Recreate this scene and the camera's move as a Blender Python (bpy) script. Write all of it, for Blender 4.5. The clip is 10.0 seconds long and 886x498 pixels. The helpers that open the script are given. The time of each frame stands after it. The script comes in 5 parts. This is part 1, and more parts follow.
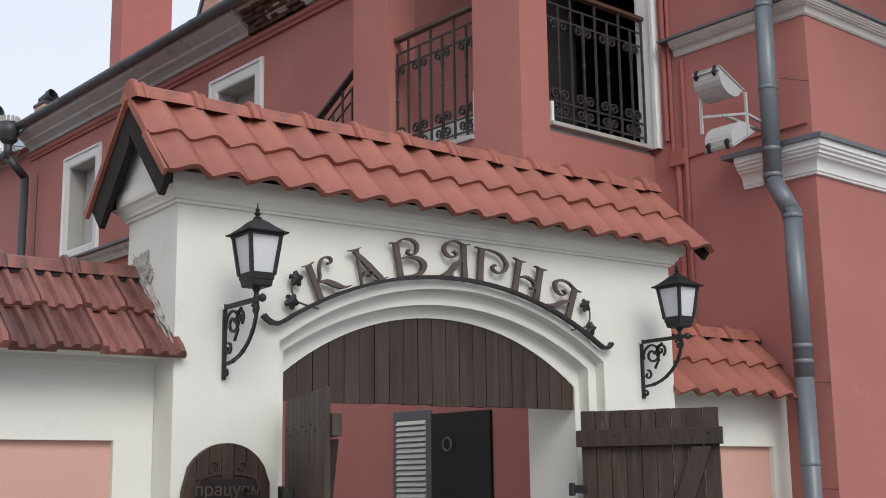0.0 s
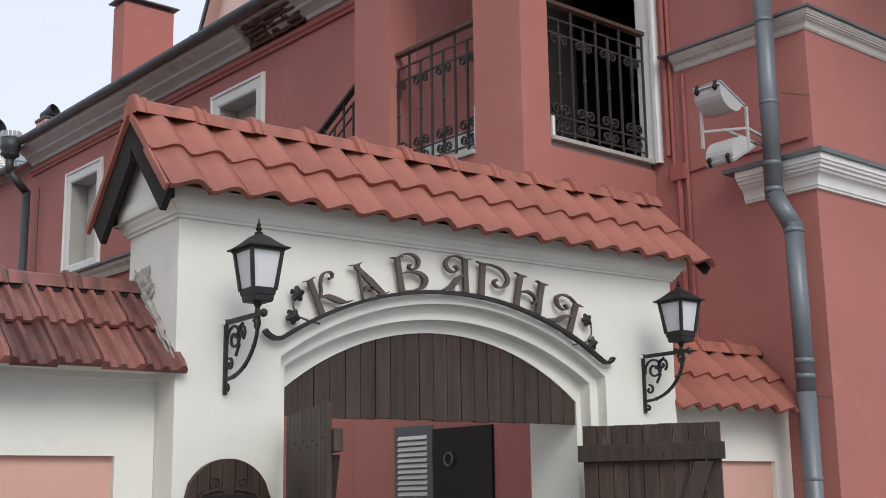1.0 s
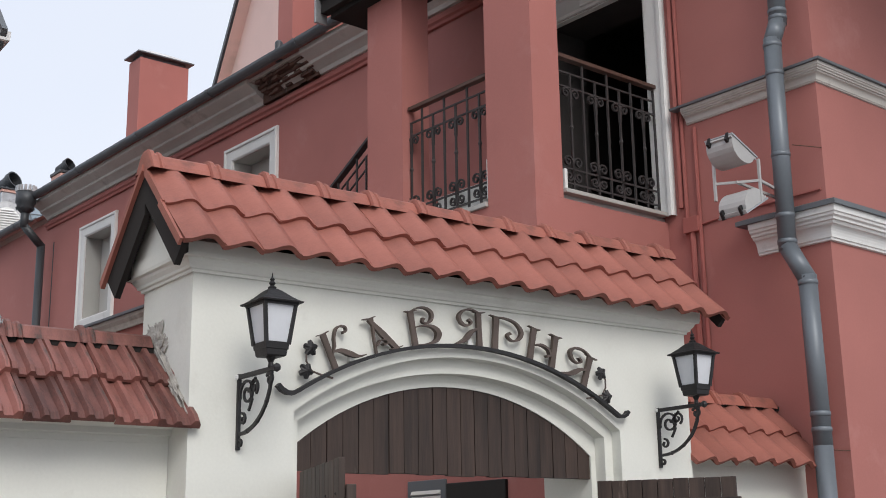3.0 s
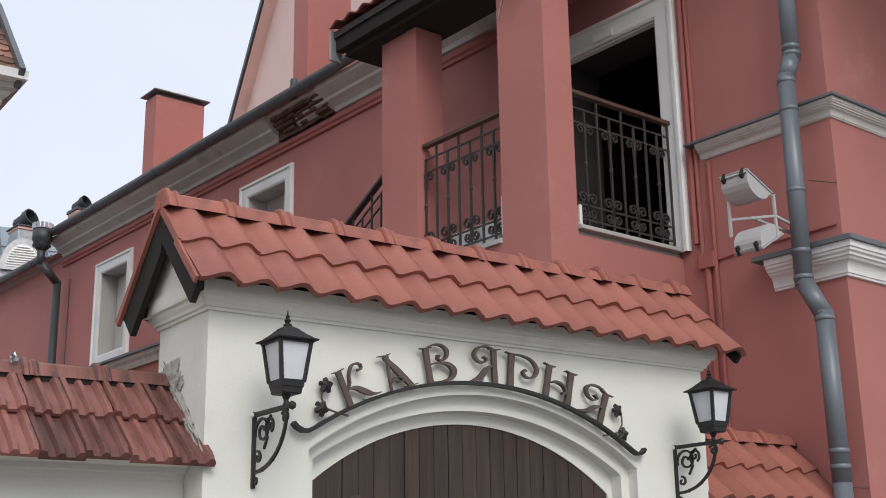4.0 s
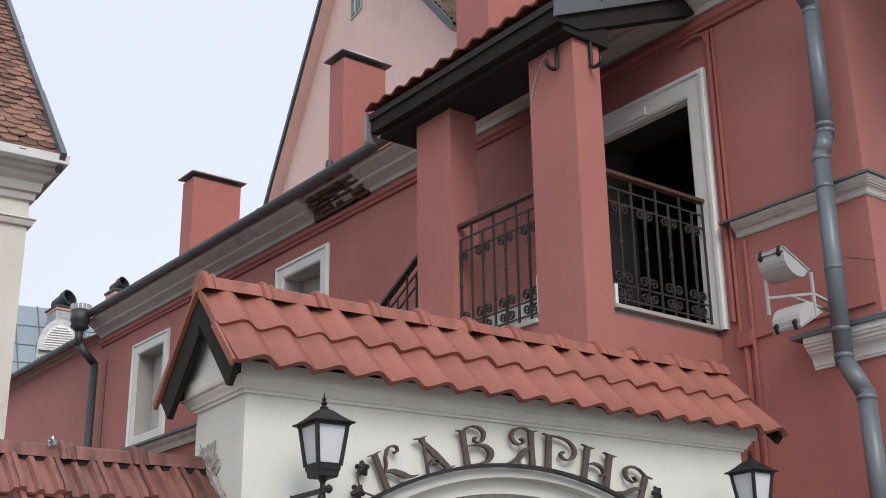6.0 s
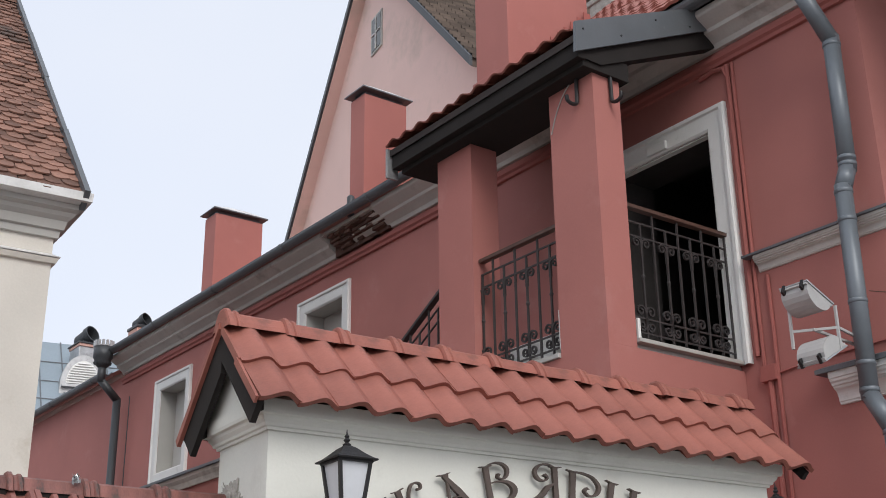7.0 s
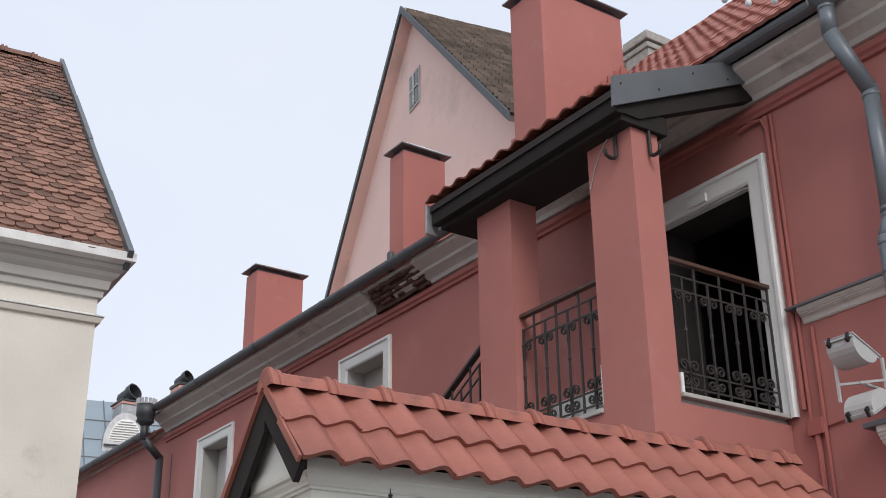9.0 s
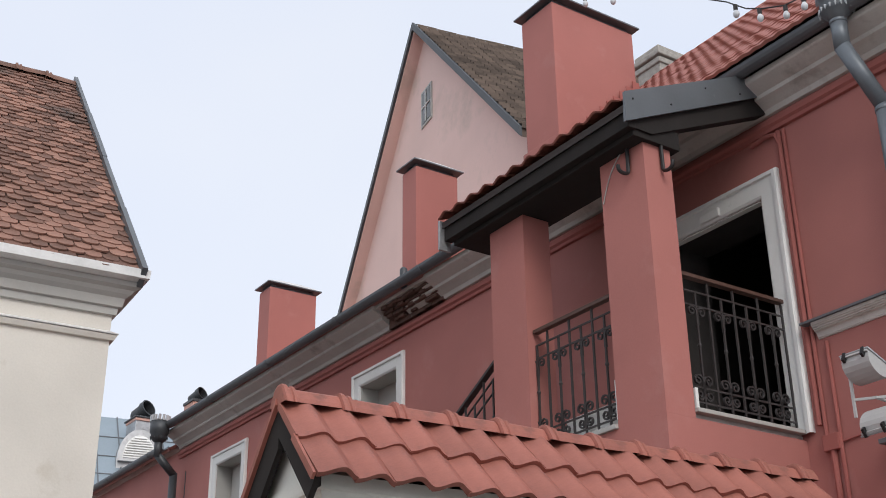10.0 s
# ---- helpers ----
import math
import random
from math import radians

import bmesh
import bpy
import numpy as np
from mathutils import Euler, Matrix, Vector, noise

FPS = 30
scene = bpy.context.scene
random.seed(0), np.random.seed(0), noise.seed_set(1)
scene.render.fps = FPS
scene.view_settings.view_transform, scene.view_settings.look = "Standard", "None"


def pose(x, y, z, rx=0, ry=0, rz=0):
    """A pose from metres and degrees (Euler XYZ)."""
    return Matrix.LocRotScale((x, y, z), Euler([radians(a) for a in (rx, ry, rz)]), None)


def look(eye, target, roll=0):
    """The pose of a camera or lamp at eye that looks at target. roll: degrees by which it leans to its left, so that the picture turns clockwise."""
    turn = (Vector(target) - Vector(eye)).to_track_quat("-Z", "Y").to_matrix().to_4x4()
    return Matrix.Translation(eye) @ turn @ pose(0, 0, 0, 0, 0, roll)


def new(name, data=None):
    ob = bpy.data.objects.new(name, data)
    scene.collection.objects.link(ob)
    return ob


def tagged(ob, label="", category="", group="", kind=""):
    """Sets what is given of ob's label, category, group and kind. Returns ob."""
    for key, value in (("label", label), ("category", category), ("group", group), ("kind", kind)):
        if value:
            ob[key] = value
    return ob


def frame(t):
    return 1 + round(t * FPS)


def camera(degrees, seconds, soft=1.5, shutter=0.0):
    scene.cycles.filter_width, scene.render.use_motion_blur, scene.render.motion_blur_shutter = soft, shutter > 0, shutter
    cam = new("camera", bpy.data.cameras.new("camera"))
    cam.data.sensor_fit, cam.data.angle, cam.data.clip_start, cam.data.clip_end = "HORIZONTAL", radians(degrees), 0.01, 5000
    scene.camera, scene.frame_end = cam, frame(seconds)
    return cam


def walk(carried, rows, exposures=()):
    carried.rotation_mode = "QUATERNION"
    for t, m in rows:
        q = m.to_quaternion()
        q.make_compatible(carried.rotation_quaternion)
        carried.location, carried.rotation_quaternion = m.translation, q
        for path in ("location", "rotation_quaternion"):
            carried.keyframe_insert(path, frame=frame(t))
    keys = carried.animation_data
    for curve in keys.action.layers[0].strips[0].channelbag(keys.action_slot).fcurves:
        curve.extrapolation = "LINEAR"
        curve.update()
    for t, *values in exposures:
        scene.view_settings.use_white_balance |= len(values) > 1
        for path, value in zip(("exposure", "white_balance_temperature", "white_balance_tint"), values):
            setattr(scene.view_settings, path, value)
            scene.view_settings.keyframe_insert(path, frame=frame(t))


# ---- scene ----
cam = camera(40.07, 10.0, soft=0.95)
ROWS = [(0.0, 0.0, 0.0, 1.665, 100.891, 0.809, -36.514), (0.5, -0.0, 0.0002, 1.6664, 101.155, 0.848, -36.483),
        (1.0, -0.0, 0.0005, 1.6681, 101.563, 0.857, -36.446), (1.5, -0.0001, 0.0007, 1.6701, 102.072, 0.863, -36.375),
        (2.0, -0.0009, 0.0007, 1.6727, 102.677, 0.878, -36.221), (3.5, -0.0049, -0.0002, 1.6812, 104.799, 0.879, -35.519),
        (4.0, -0.0074, -0.0011, 1.6847, 105.688, 0.867, -35.127), (4.5, -0.0094, -0.0018, 1.688, 106.545, 0.844, -34.803),
        (5.0, -0.0123, -0.003, 1.6918, 107.502, 0.828, -34.365), (5.5, -0.0151, -0.0042, 1.6954, 108.463, 0.789, -33.947),
        (7.0, -0.0259, -0.0095, 1.7053, 111.001, 0.715, -32.421), (7.5, -0.0292, -0.0113, 1.7081, 111.703, 0.703, -31.96),
        (8.0, -0.0331, -0.0135, 1.7108, 112.387, 0.686, -31.429), (8.5, -0.0368, -0.0156, 1.7132, 112.997, 0.672, -30.928),
        (9.0, -0.0403, -0.0177, 1.7153, 113.561, 0.642, -30.45), (9.5, -0.043, -0.0194, 1.7171, 113.976, 0.642, -30.082),
        (10.0, -0.045, -0.0206, 1.7182, 114.293, 0.623, -29.808)]
walk(cam, [(r[0], pose(*r[1:])) for r in ROWS], exposures=[(0.0, 0.0), (10.0, 0.0)])

# ---- world and sun: a bright overcast day ----
world = bpy.data.worlds.new("overcast_sky")
scene.world = world
world.use_nodes = True
wn, wl = world.node_tree.nodes, world.node_tree.links
sky = wn.new("ShaderNodeTexSky")
sky.sky_type, sky.sun_disc = "NISHITA", False
sky.sun_elevation, sky.sun_rotation = radians(37), radians(196)
sky.air_density, sky.dust_density, sky.ozone_density = 1.0, 4.0, 1.0
veil = wn.new("ShaderNodeMix")
veil.data_type = "RGBA"
veil.inputs["Factor"].default_value = 0.82
scale_sky = wn.new("ShaderNodeVectorMath")
scale_sky.operation = "SCALE"
scale_sky.inputs["Scale"].default_value = 0.12
coord = wn.new("ShaderNodeTexCoord")
cloud = wn.new("ShaderNodeTexNoise")
cloud.inputs["Scale"].default_value, cloud.inputs["Detail"].default_value = 2.2, 3.0
ramp = wn.new("ShaderNodeValToRGB")
ramp.color_ramp.elements[0].position, ramp.color_ramp.elements[1].position = 0.35, 0.7
ramp.color_ramp.elements[0].color, ramp.color_ramp.elements[1].color = (0.80, 0.86, 1.0, 1), (0.90, 0.93, 1.0, 1)
wl.new(coord.outputs["Generated"], cloud.inputs["Vector"])
wl.new(cloud.outputs["Fac"], ramp.inputs["Fac"])
wl.new(sky.outputs["Color"], scale_sky.inputs[0])
wl.new(scale_sky.outputs["Vector"], veil.inputs["A"])
wl.new(ramp.outputs["Color"], veil.inputs["B"])
wl.new(veil.outputs["Result"], wn["Background"].inputs["Color"])
wn["Background"].inputs["Strength"].default_value = 1.1
sun = new("sun", bpy.data.lights.new("sun", "SUN"))
sun.data.energy, sun.data.angle, sun.data.color = 1.5, radians(30), (1.0, 0.97, 0.93)
sun.matrix_world = look((-4, -14, 11), (0, 0, 0))


# ---- materials ----
def mat(name, base, rough=0.8, vary=0.12, scale=3.0, grain=60.0, bump=0.15, metal=0.0, per_object=0.0, spots=None, spot_scale=6.0, spot_at=0.62,
        stretch=(1, 1, 1), island=0.0):
    m = bpy.data.materials.new(name)
    m.use_nodes = True
    n, k = m.node_tree.nodes, m.node_tree.links
    b = n["Principled BSDF"]
    b.inputs["Roughness"].default_value, b.inputs["Metallic"].default_value = rough, metal
    tc, mp = n.new("ShaderNodeTexCoord"), n.new("ShaderNodeMapping")
    mp.inputs["Scale"].default_value = stretch
    k.new(tc.outputs["Object"], mp.inputs["Vector"])
    big, small = n.new("ShaderNodeTexNoise"), n.new("ShaderNodeTexNoise")
    big.inputs["Scale"].default_value, big.inputs["Detail"].default_value = scale, 6
    small.inputs["Scale"].default_value, small.inputs["Detail"].default_value = grain, 4
    for t in (big, small):
        k.new(mp.outputs["Vector"], t.inputs["Vector"])
    mixed = n.new("ShaderNodeMath")
    mixed.operation = "MULTIPLY_ADD"
    mixed.inputs[1].default_value = 0.35
    k.new(small.outputs["Fac"], mixed.inputs[0])
    k.new(big.outputs["Fac"], mixed.inputs[2])
    last = mixed.outputs[0]
    mid = 0.675
    for amount, source in ((per_object, "obj"), (island, "isl")):
        if amount:
            info = n.new("ShaderNodeObjectInfo" if source == "obj" else "ShaderNodeNewGeometry")
            add = n.new("ShaderNodeMath")
            add.operation = "MULTIPLY_ADD"
            add.inputs[1].default_value = amount
            k.new(info.outputs["Random" if source == "obj" else "Random Per Island"], add.inputs[0])
            k.new(last, add.inputs[2])
            last = add.outputs[0]
            mid += amount * 0.5
    mr = n.new("ShaderNodeMapRange")
    mr.inputs["From Min"].default_value, mr.inputs["From Max"].default_value = mid - 0.3, mid + 0.3
    mr.inputs["To Min"].default_value, mr.inputs["To Max"].default_value = 1 - vary, 1 + vary
    k.new(last, mr.inputs["Value"])
    col = n.new("ShaderNodeVectorMath")
    col.operation = "SCALE"
    col.inputs[0].default_value = base
    k.new(mr.outputs["Result"], col.inputs["Scale"])
    out = col.outputs["Vector"]
    if spots:
        sp = n.new("ShaderNodeTexNoise")
        sp.inputs["Scale"].default_value, sp.inputs["Detail"].default_value, sp.inputs["Roughness"].default_value = spot_scale, 8, 0.65
        k.new(mp.outputs["Vector"], sp.inputs["Vector"])
        st = n.new("ShaderNodeMapRange")
        st.inputs["From Min"].default_value, st.inputs["From Max"].default_value = spot_at, spot_at + 0.12
        k.new(sp.outputs["Fac"], st.inputs["Value"])
        mx = n.new("ShaderNodeMix")
        mx.data_type = "RGBA"
        mx.inputs["B"].default_value = (*spots, 1)
        k.new(st.outputs["Result"], mx.inputs["Factor"])
        k.new(out, mx.inputs["A"])
        out = mx.outputs["Result"]
    k.new(out, b.inputs["Base Color"])
    if bump:
        bp = n.new("ShaderNodeBump")
        bp.inputs["Strength"].default_value, bp.inputs["Distance"].default_value = bump, 0.01
        k.new(mixed.outputs[0], bp.inputs["Height"])
        k.new(bp.outputs["Normal"], b.inputs["Normal"])
    return m


RED = mat("red_painted_plaster", (0.402, 0.154, 0.133), 0.85, 0.10, 1.2, 90, 0.16, spots=(0.435, 0.188, 0.166), spot_scale=1.5, spot_at=0.58)
RED_DEEP = mat("red_painted_moulding", (0.36, 0.115, 0.098), 0.85, 0.08, 2.0, 90, 0.1)
WHITE = mat("white_limewashed_plaster", (0.725, 0.73, 0.675), 0.9, 0.07, 1.6, 70, 0.22, spots=(0.65, 0.65, 0.595), spot_scale=2.2, spot_at=0.57)
CREAM = mat("cream_plaster", (0.66, 0.63, 0.57), 0.9, 0.10, 1.3, 60, 0.25, spots=(0.54, 0.50, 0.43), spot_scale=2.0, spot_at=0.56)
PINKP = mat("pale_pink_plaster", (0.60, 0.36, 0.30), 0.9, 0.06, 2.0, 70, 0.15)
GABLE = mat("weathered_pink_plaster", (0.76, 0.545, 0.49), 0.9, 0.10, 0.5, 40, 0.2, spots=(0.64, 0.48, 0.42), spot_scale=0.5, spot_at=0.55)
GREY_CORN = mat("grey_painted_cornice", (0.55, 0.52, 0.48), 0.85, 0.14, 2.5, 60, 0.2, spots=(0.41, 0.38, 0.345), spot_scale=2.5, spot_at=0.56)
OFFWHITE = mat("off_white_frame_paint", (0.74, 0.74, 0.72), 0.6, 0.06, 3.0, 60, 0.08, spots=(0.60, 0.60, 0.57), spot_scale=5)
PALEZINC = mat("pale_weathered_gutter_metal", (0.68, 0.68, 0.67), 0.5, 0.2, 4.0, 40, 0.1, metal=0.1, spots=(0.30, 0.28, 0.26), spot_scale=5, spot_at=0.6)
DARKZINC = mat("dark_grey_flashing", (0.055, 0.060, 0.066), 0.5, 0.15, 3.0, 40, 0.06, metal=0.2)
BLIND = mat("grey_window_board", (0.52, 0.51, 0.48), 0.8, 0.06, 2.0, 60, 0.08)
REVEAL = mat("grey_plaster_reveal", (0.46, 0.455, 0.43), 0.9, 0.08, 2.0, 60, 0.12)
ZINC = mat("grey_painted_zinc", (0.135, 0.148, 0.16), 0.45, 0.12, 3.0, 50, 0.06, metal=0.3, spots=(0.24, 0.25, 0.26), spot_scale=7, spot_at=0.66)
SHEET = mat("weathered_sheet_metal", (0.42, 0.43, 0.44), 0.4, 0.22, 5.0, 40, 0.08, metal=0.6, spots=(0.22, 0.21, 0.20), spot_scale=4, spot_at=0.6)
IRON = mat("black_wrought_iron", (0.022, 0.021, 0.022), 0.5, 0.25, 12, 120, 0.25, metal=0.3)
BRONZE = mat("brown_painted_iron_letters", (0.105, 0.078, 0.066), 0.5, 0.22, 14, 120, 0.2, metal=0.35)
RAIL = mat("dark_iron_railing", (0.055, 0.050, 0.050), 0.5, 0.2, 10, 90, 0.15, metal=0.3)
WOODCAP = mat("brown_handrail_wood", (0.085, 0.045, 0.034), 0.5, 0.2, 8, 60, 0.1, stretch=(1, 1, 1))
WOOD = mat("dark_stained_boards", (0.040, 0.024, 0.018), 0.60, 0.55, 3.0, 14, 0.25, per_object=0.25, stretch=(9, 9, 0.7), spots=(0.13, 0.095, 0.08), spot_scale=2.0, spot_at=0.66)
WOODR = mat("weathered_gate_boards", (0.048, 0.031, 0.024), 0.66, 0.5, 3.0, 14, 0.3, per_object=0.25, stretch=(9, 9, 0.7), spots=(0.20, 0.155, 0.125), spot_scale=2.0, spot_at=0.62)
BEAM = mat("dark_brown_roof_timber", (0.013, 0.010, 0.009), 0.92, 0.3, 4, 40, 0.2)
SOFFIT = mat("brown_soffit_boards", (0.030, 0.021, 0.018), 0.7, 0.25, 4, 40, 0.2)
TILE = mat("orange_red_clay_tile", (0.295, 0.102, 0.075), 0.66, 0.26, 5.0, 90, 0.2, per_object=0.26, spots=(0.22, 0.084, 0.064), spot_scale=7, spot_at=0.57)
TILE_OLD = mat("weathered_red_clay_tile", (0.178, 0.070, 0.057), 0.55, 0.55, 5.0, 70, 0.35, per_object=0.5, spots=(0.062, 0.047, 0.041), spot_scale=7, spot_at=0.56, stretch=(3.2, 0.7, 1.0))
TILE_ROOF = mat("red_roof_tiles", (0.33, 0.125, 0.098), 0.75, 0.16, 3, 60, 0.2, island=0.25)
TILE_BEAVER = mat("old_brown_plain_tiles", (0.225, 0.120, 0.088), 0.9, 0.5, 0.8, 30, 0.45, island=0.55, spots=(0.085, 0.062, 0.052), spot_scale=1.1, spot_at=0.50)
TILE_PLAIN = mat("old_brown_plain_tile", (0.225, 0.120, 0.088), 0.9, 0.5, 4.0, 30, 0.45, per_object=0.55, spots=(0.085, 0.062, 0.052), spot_scale=5, spot_at=0.56)
TILE_DARK = mat("dark_mossy_roof_tiles", (0.105, 0.078, 0.062), 0.9, 0.4, 1.0, 40, 0.3, island=0.5)
BRICK = mat("bare_broken_brick", (0.115, 0.060, 0.045), 0.95, 0.6, 9, 60, 0.6, spots=(0.22, 0.19, 0.165), spot_scale=14, spot_at=0.62)
MORTAR = mat("rough_grey_mortar", (0.36, 0.34, 0.31), 0.95, 0.25, 18, 90, 0.9)
STONE = mat("pale_sill_stone", (0.40, 0.39, 0.37), 0.8, 0.15, 5, 70, 0.2)
JET = mat("black_door_paint", (0.0045, 0.0042, 0.004), 0.55, 0.3, 4, 40, 0.1)
# near-black base colour holds the shade inside the open doorway
BLACK = mat("interior_shade_black", (0.034, 0.030, 0.029), 0.8, 0.3, 4, 40, 0.1)
FROST = mat("frosted_lamp_glass", (0.62, 0.64, 0.67), 0.35, 0.05, 5, 40, 0.02)
LIGHTBODY = mat("pale_grey_floodlight_casing", (0.42, 0.415, 0.41), 0.5, 0.08, 8, 60, 0.05, spots=(0.45, 0.44, 0.42), spot_scale=9)
PIPE = mat("blue_grey_drainpipe_paint", (0.150, 0.170, 0.190), 0.42, 0.10, 3, 50, 0.05, metal=0.2, spots=(0.30, 0.32, 0.33), spot_scale=10, spot_at=0.72)
BLUEROOF = mat("blue_grey_metal_roof", (0.30, 0.36, 0.40), 0.4, 0.15, 0.5, 20, 0.05, metal=0.4)
PAVING = mat("grey_paving", (0.22, 0.21, 0.20), 0.9, 0.2, 1.0, 30, 0.3)
GLASSM = bpy.data.materials.new("window_glass")
GLASSM.use_nodes = True
gb = GLASSM.node_tree.nodes["Principled BSDF"]
gb.inputs["Base Color"].default_value = (0.03, 0.035, 0.04, 1)
gb.inputs["Roughness"].default_value = 0.06


# ---- building helpers ----
def part(name, bm, material, parent=None, label="", smooth=False, kind=""):
    bmesh.ops.recalc_face_normals(bm, faces=bm.faces)
    me = bpy.data.meshes.new(name)
    bm.to_mesh(me)
    bm.free()
    me.materials.append(material)
    if smooth:
        for p in me.polygons:
            p.use_smooth = True
    ob = new(name, me)
    ob.parent = parent
    return tagged(ob, label, kind=kind)


def thing(name, label, category, m=None, group="", kind=""):
    ob = new(name)
    ob.empty_display_size = 0.2
    if m is not None:
        ob.matrix_world = m
    return tagged(ob, label, category, group, kind)


def box(bm, x0, x1, y0, y1, z0, z1):
    v = [bm.verts.new((x, y, z)) for x in (x0, x1) for y in (y0, y1) for z in (z0, z1)]
    for f in ((0, 1, 3, 2), (4, 6, 7, 5), (0, 4, 5, 1), (2, 3, 7, 6), (0, 2, 6, 4), (1, 5, 7, 3)):
        bm.faces.new([v[i] for i in f])
    return v


def boxes(*dims):
    bm = bmesh.new()
    for d in dims:
        box(bm, *d)
    return bm


def soft_box(x0, x1, y0, y1, z0, z1, r=0.01):
    bm = boxes((x0, x1, y0, y1, z0, z1))
    bmesh.ops.bevel(bm, geom=list(bm.edges), offset=r, segments=2, affect="EDGES", profile=0.6)
    return bm


def extrude(bm, poly, place, c0, c1):
    """A flat outline, pushed from c0 to c1; place(a, b, c) gives the point."""
    lo = [bm.verts.new(place(a, b, c0)) for a, b in poly]
    hi = [bm.verts.new(place(a, b, c1)) for a, b in poly]
    bm.faces.new(lo)
    bm.faces.new(hi[::-1])
    for i in range(len(poly)):
        j = (i + 1) % len(poly)
        bm.faces.new((lo[i], hi[i], hi[j], lo[j]))
    return bm


def grid_wall(a0, a1, z0, z1, c0, c1, holes, place):
    """A thick wall along a with openings (a0, a1, z0, z1) that go through it."""
    xs = sorted({a0, a1, *[v for h in holes for v in h[:2]]})
    zs = sorted({z0, z1, *[v for h in holes for v in h[2:]]})
    bm = bmesh.new()
    pts = {}

    def vert(a, z, c):
        if (a, z, c) not in pts:
            pts[a, z, c] = bm.verts.new(place(a, z, c))
        return pts[a, z, c]

    def solid(i, j):
        if not (0 <= i < len(xs) - 1 and 0 <= j < len(zs) - 1):
            return False
        a, z = (xs[i] + xs[i + 1]) / 2, (zs[j] + zs[j + 1]) / 2
        return not any(h[0] < a < h[1] and h[2] < z < h[3] for h in holes)

    for i in range(len(xs) - 1):
        for j in range(len(zs) - 1):
            if not solid(i, j):
                continue
            l, r, b, t = xs[i], xs[i + 1], zs[j], zs[j + 1]
            for c in (c0, c1):
                bm.faces.new([vert(l, b, c), vert(r, b, c), vert(r, t, c), vert(l, t, c)])
            for di, dj, p, q in ((-1, 0, (l, b), (l, t)), (1, 0, (r, b), (r, t)), (0, -1, (l, b), (r, b)), (0, 1, (l, t), (r, t))):
                if not solid(i + di, j + dj):
                    bm.faces.new([vert(*p, c0), vert(*q, c0), vert(*q, c1), vert(*p, c1)])
    return bm


def tube(bm, pts, r, n=8, cap=True):
    """A round bar along the points; r may be one radius or one for each point."""
    pts = [Vector(p) for p in pts]
    rs = r if isinstance(r, (list, tuple)) else [r] * len(pts)
    rings, side = [], None
    for i, p in enumerate(pts):
        d = (pts[min(i + 1, len(pts) - 1)] - pts[max(i - 1, 0)]).normalized()
        if side is None:
            side = d.orthogonal().normalized()
        side = (side - d * side.dot(d)).normalized()
        up = d.cross(side)
        rings.append([bm.verts.new(p + rs[i] * (math.cos(2 * math.pi * k / n) * side + math.sin(2 * math.pi * k / n) * up)) for k in range(n)])
    for a, b in zip(rings, rings[1:]):
        for k in range(n):
            bm.faces.new((a[k], a[(k + 1) % n], b[(k + 1) % n], b[k]))
    if cap:
        bm.faces.new(rings[0][::-1])
        bm.faces.new(rings[-1])
    return bm


def ribbon(bm, pts, widths, place, c0, c1):
    """A flat bar along 2D points with a width at each, as thick as c0 to c1."""
    pts = [Vector(p) for p in pts]
    ws = widths if isinstance(widths, (list, tuple)) else [widths] * len(pts)
    rows = []
    for i, p in enumerate(pts):
        d = (pts[min(i + 1, len(pts) - 1)] - pts[max(i - 1, 0)]).normalized()
        m = Vector((-d.y, d.x)) * ws[i] / 2
        rows.append([bm.verts.new(place(*(p + e), c)) for c in (c0, c1) for e in (m, -m)])
    for a, b in zip(rows, rows[1:]):
        for i, j in ((0, 1), (1, 3), (3, 2), (2, 0)):
            bm.faces.new((a[i], a[j], b[j], b[i]))
    for row in (rows[0], rows[-1]):
        bm.faces.new((row[0], row[1], row[3], row[2]))
    return bm


def curl(cx, cz, r0, r1, a0, a1, n=14):
    """Points of a spiral from radius r0 at a0 degrees to r1 at a1."""
    return [(cx + (r0 + (r1 - r0) * i / n) * math.cos(radians(a0 + (a1 - a0) * i / n)),
             cz + (r0 + (r1 - r0) * i / n) * math.sin(radians(a0 + (a1 - a0) * i / n))) for i in range(n + 1)]


def lathe(bm, prof, cx, cy, n=12, square=False):
    """A turned form from (radius, z) pairs round a vertical line."""
    rings = []
    for r, z in prof:
        rings.append([bm.verts.new((cx + r * math.cos(2 * math.pi * (k + 0.5 * square) / n), cy + r * math.sin(2 * math.pi * (k + 0.5 * square) / n), z)) for k in range(n)])
    for a, b in zip(rings, rings[1:]):
        for k in range(n):
            bm.faces.new((a[k], a[(k + 1) % n], b[(k + 1) % n], b[k]))
    bm.faces.new(rings[0])
    bm.faces.new(rings[-1])
    return bm


def rounded(pts):
    """A smooth curve through the points."""
    out = []
    for i in range(len(pts) - 1):
        p = [Vector(pts[max(0, min(len(pts) - 1, i + k))]) for k in (-1, 0, 1, 2)]
        for t in (0.0, 0.25, 0.5, 0.75):
            out.append(tuple(0.5 * ((2 * p[1]) + (p[2] - p[0]) * t + (2 * p[0] - 5 * p[1] + 4 * p[2] - p[3]) * t * t + (3 * p[1] - p[0] - 3 * p[2] + p[3]) * t ** 3)))
    return out + [tuple(pts[-1])]


def shared(name, me, m, parent, label=""):
    ob = new(name, me)
    ob.parent = parent
    ob.matrix_local = m
    return tagged(ob, label)


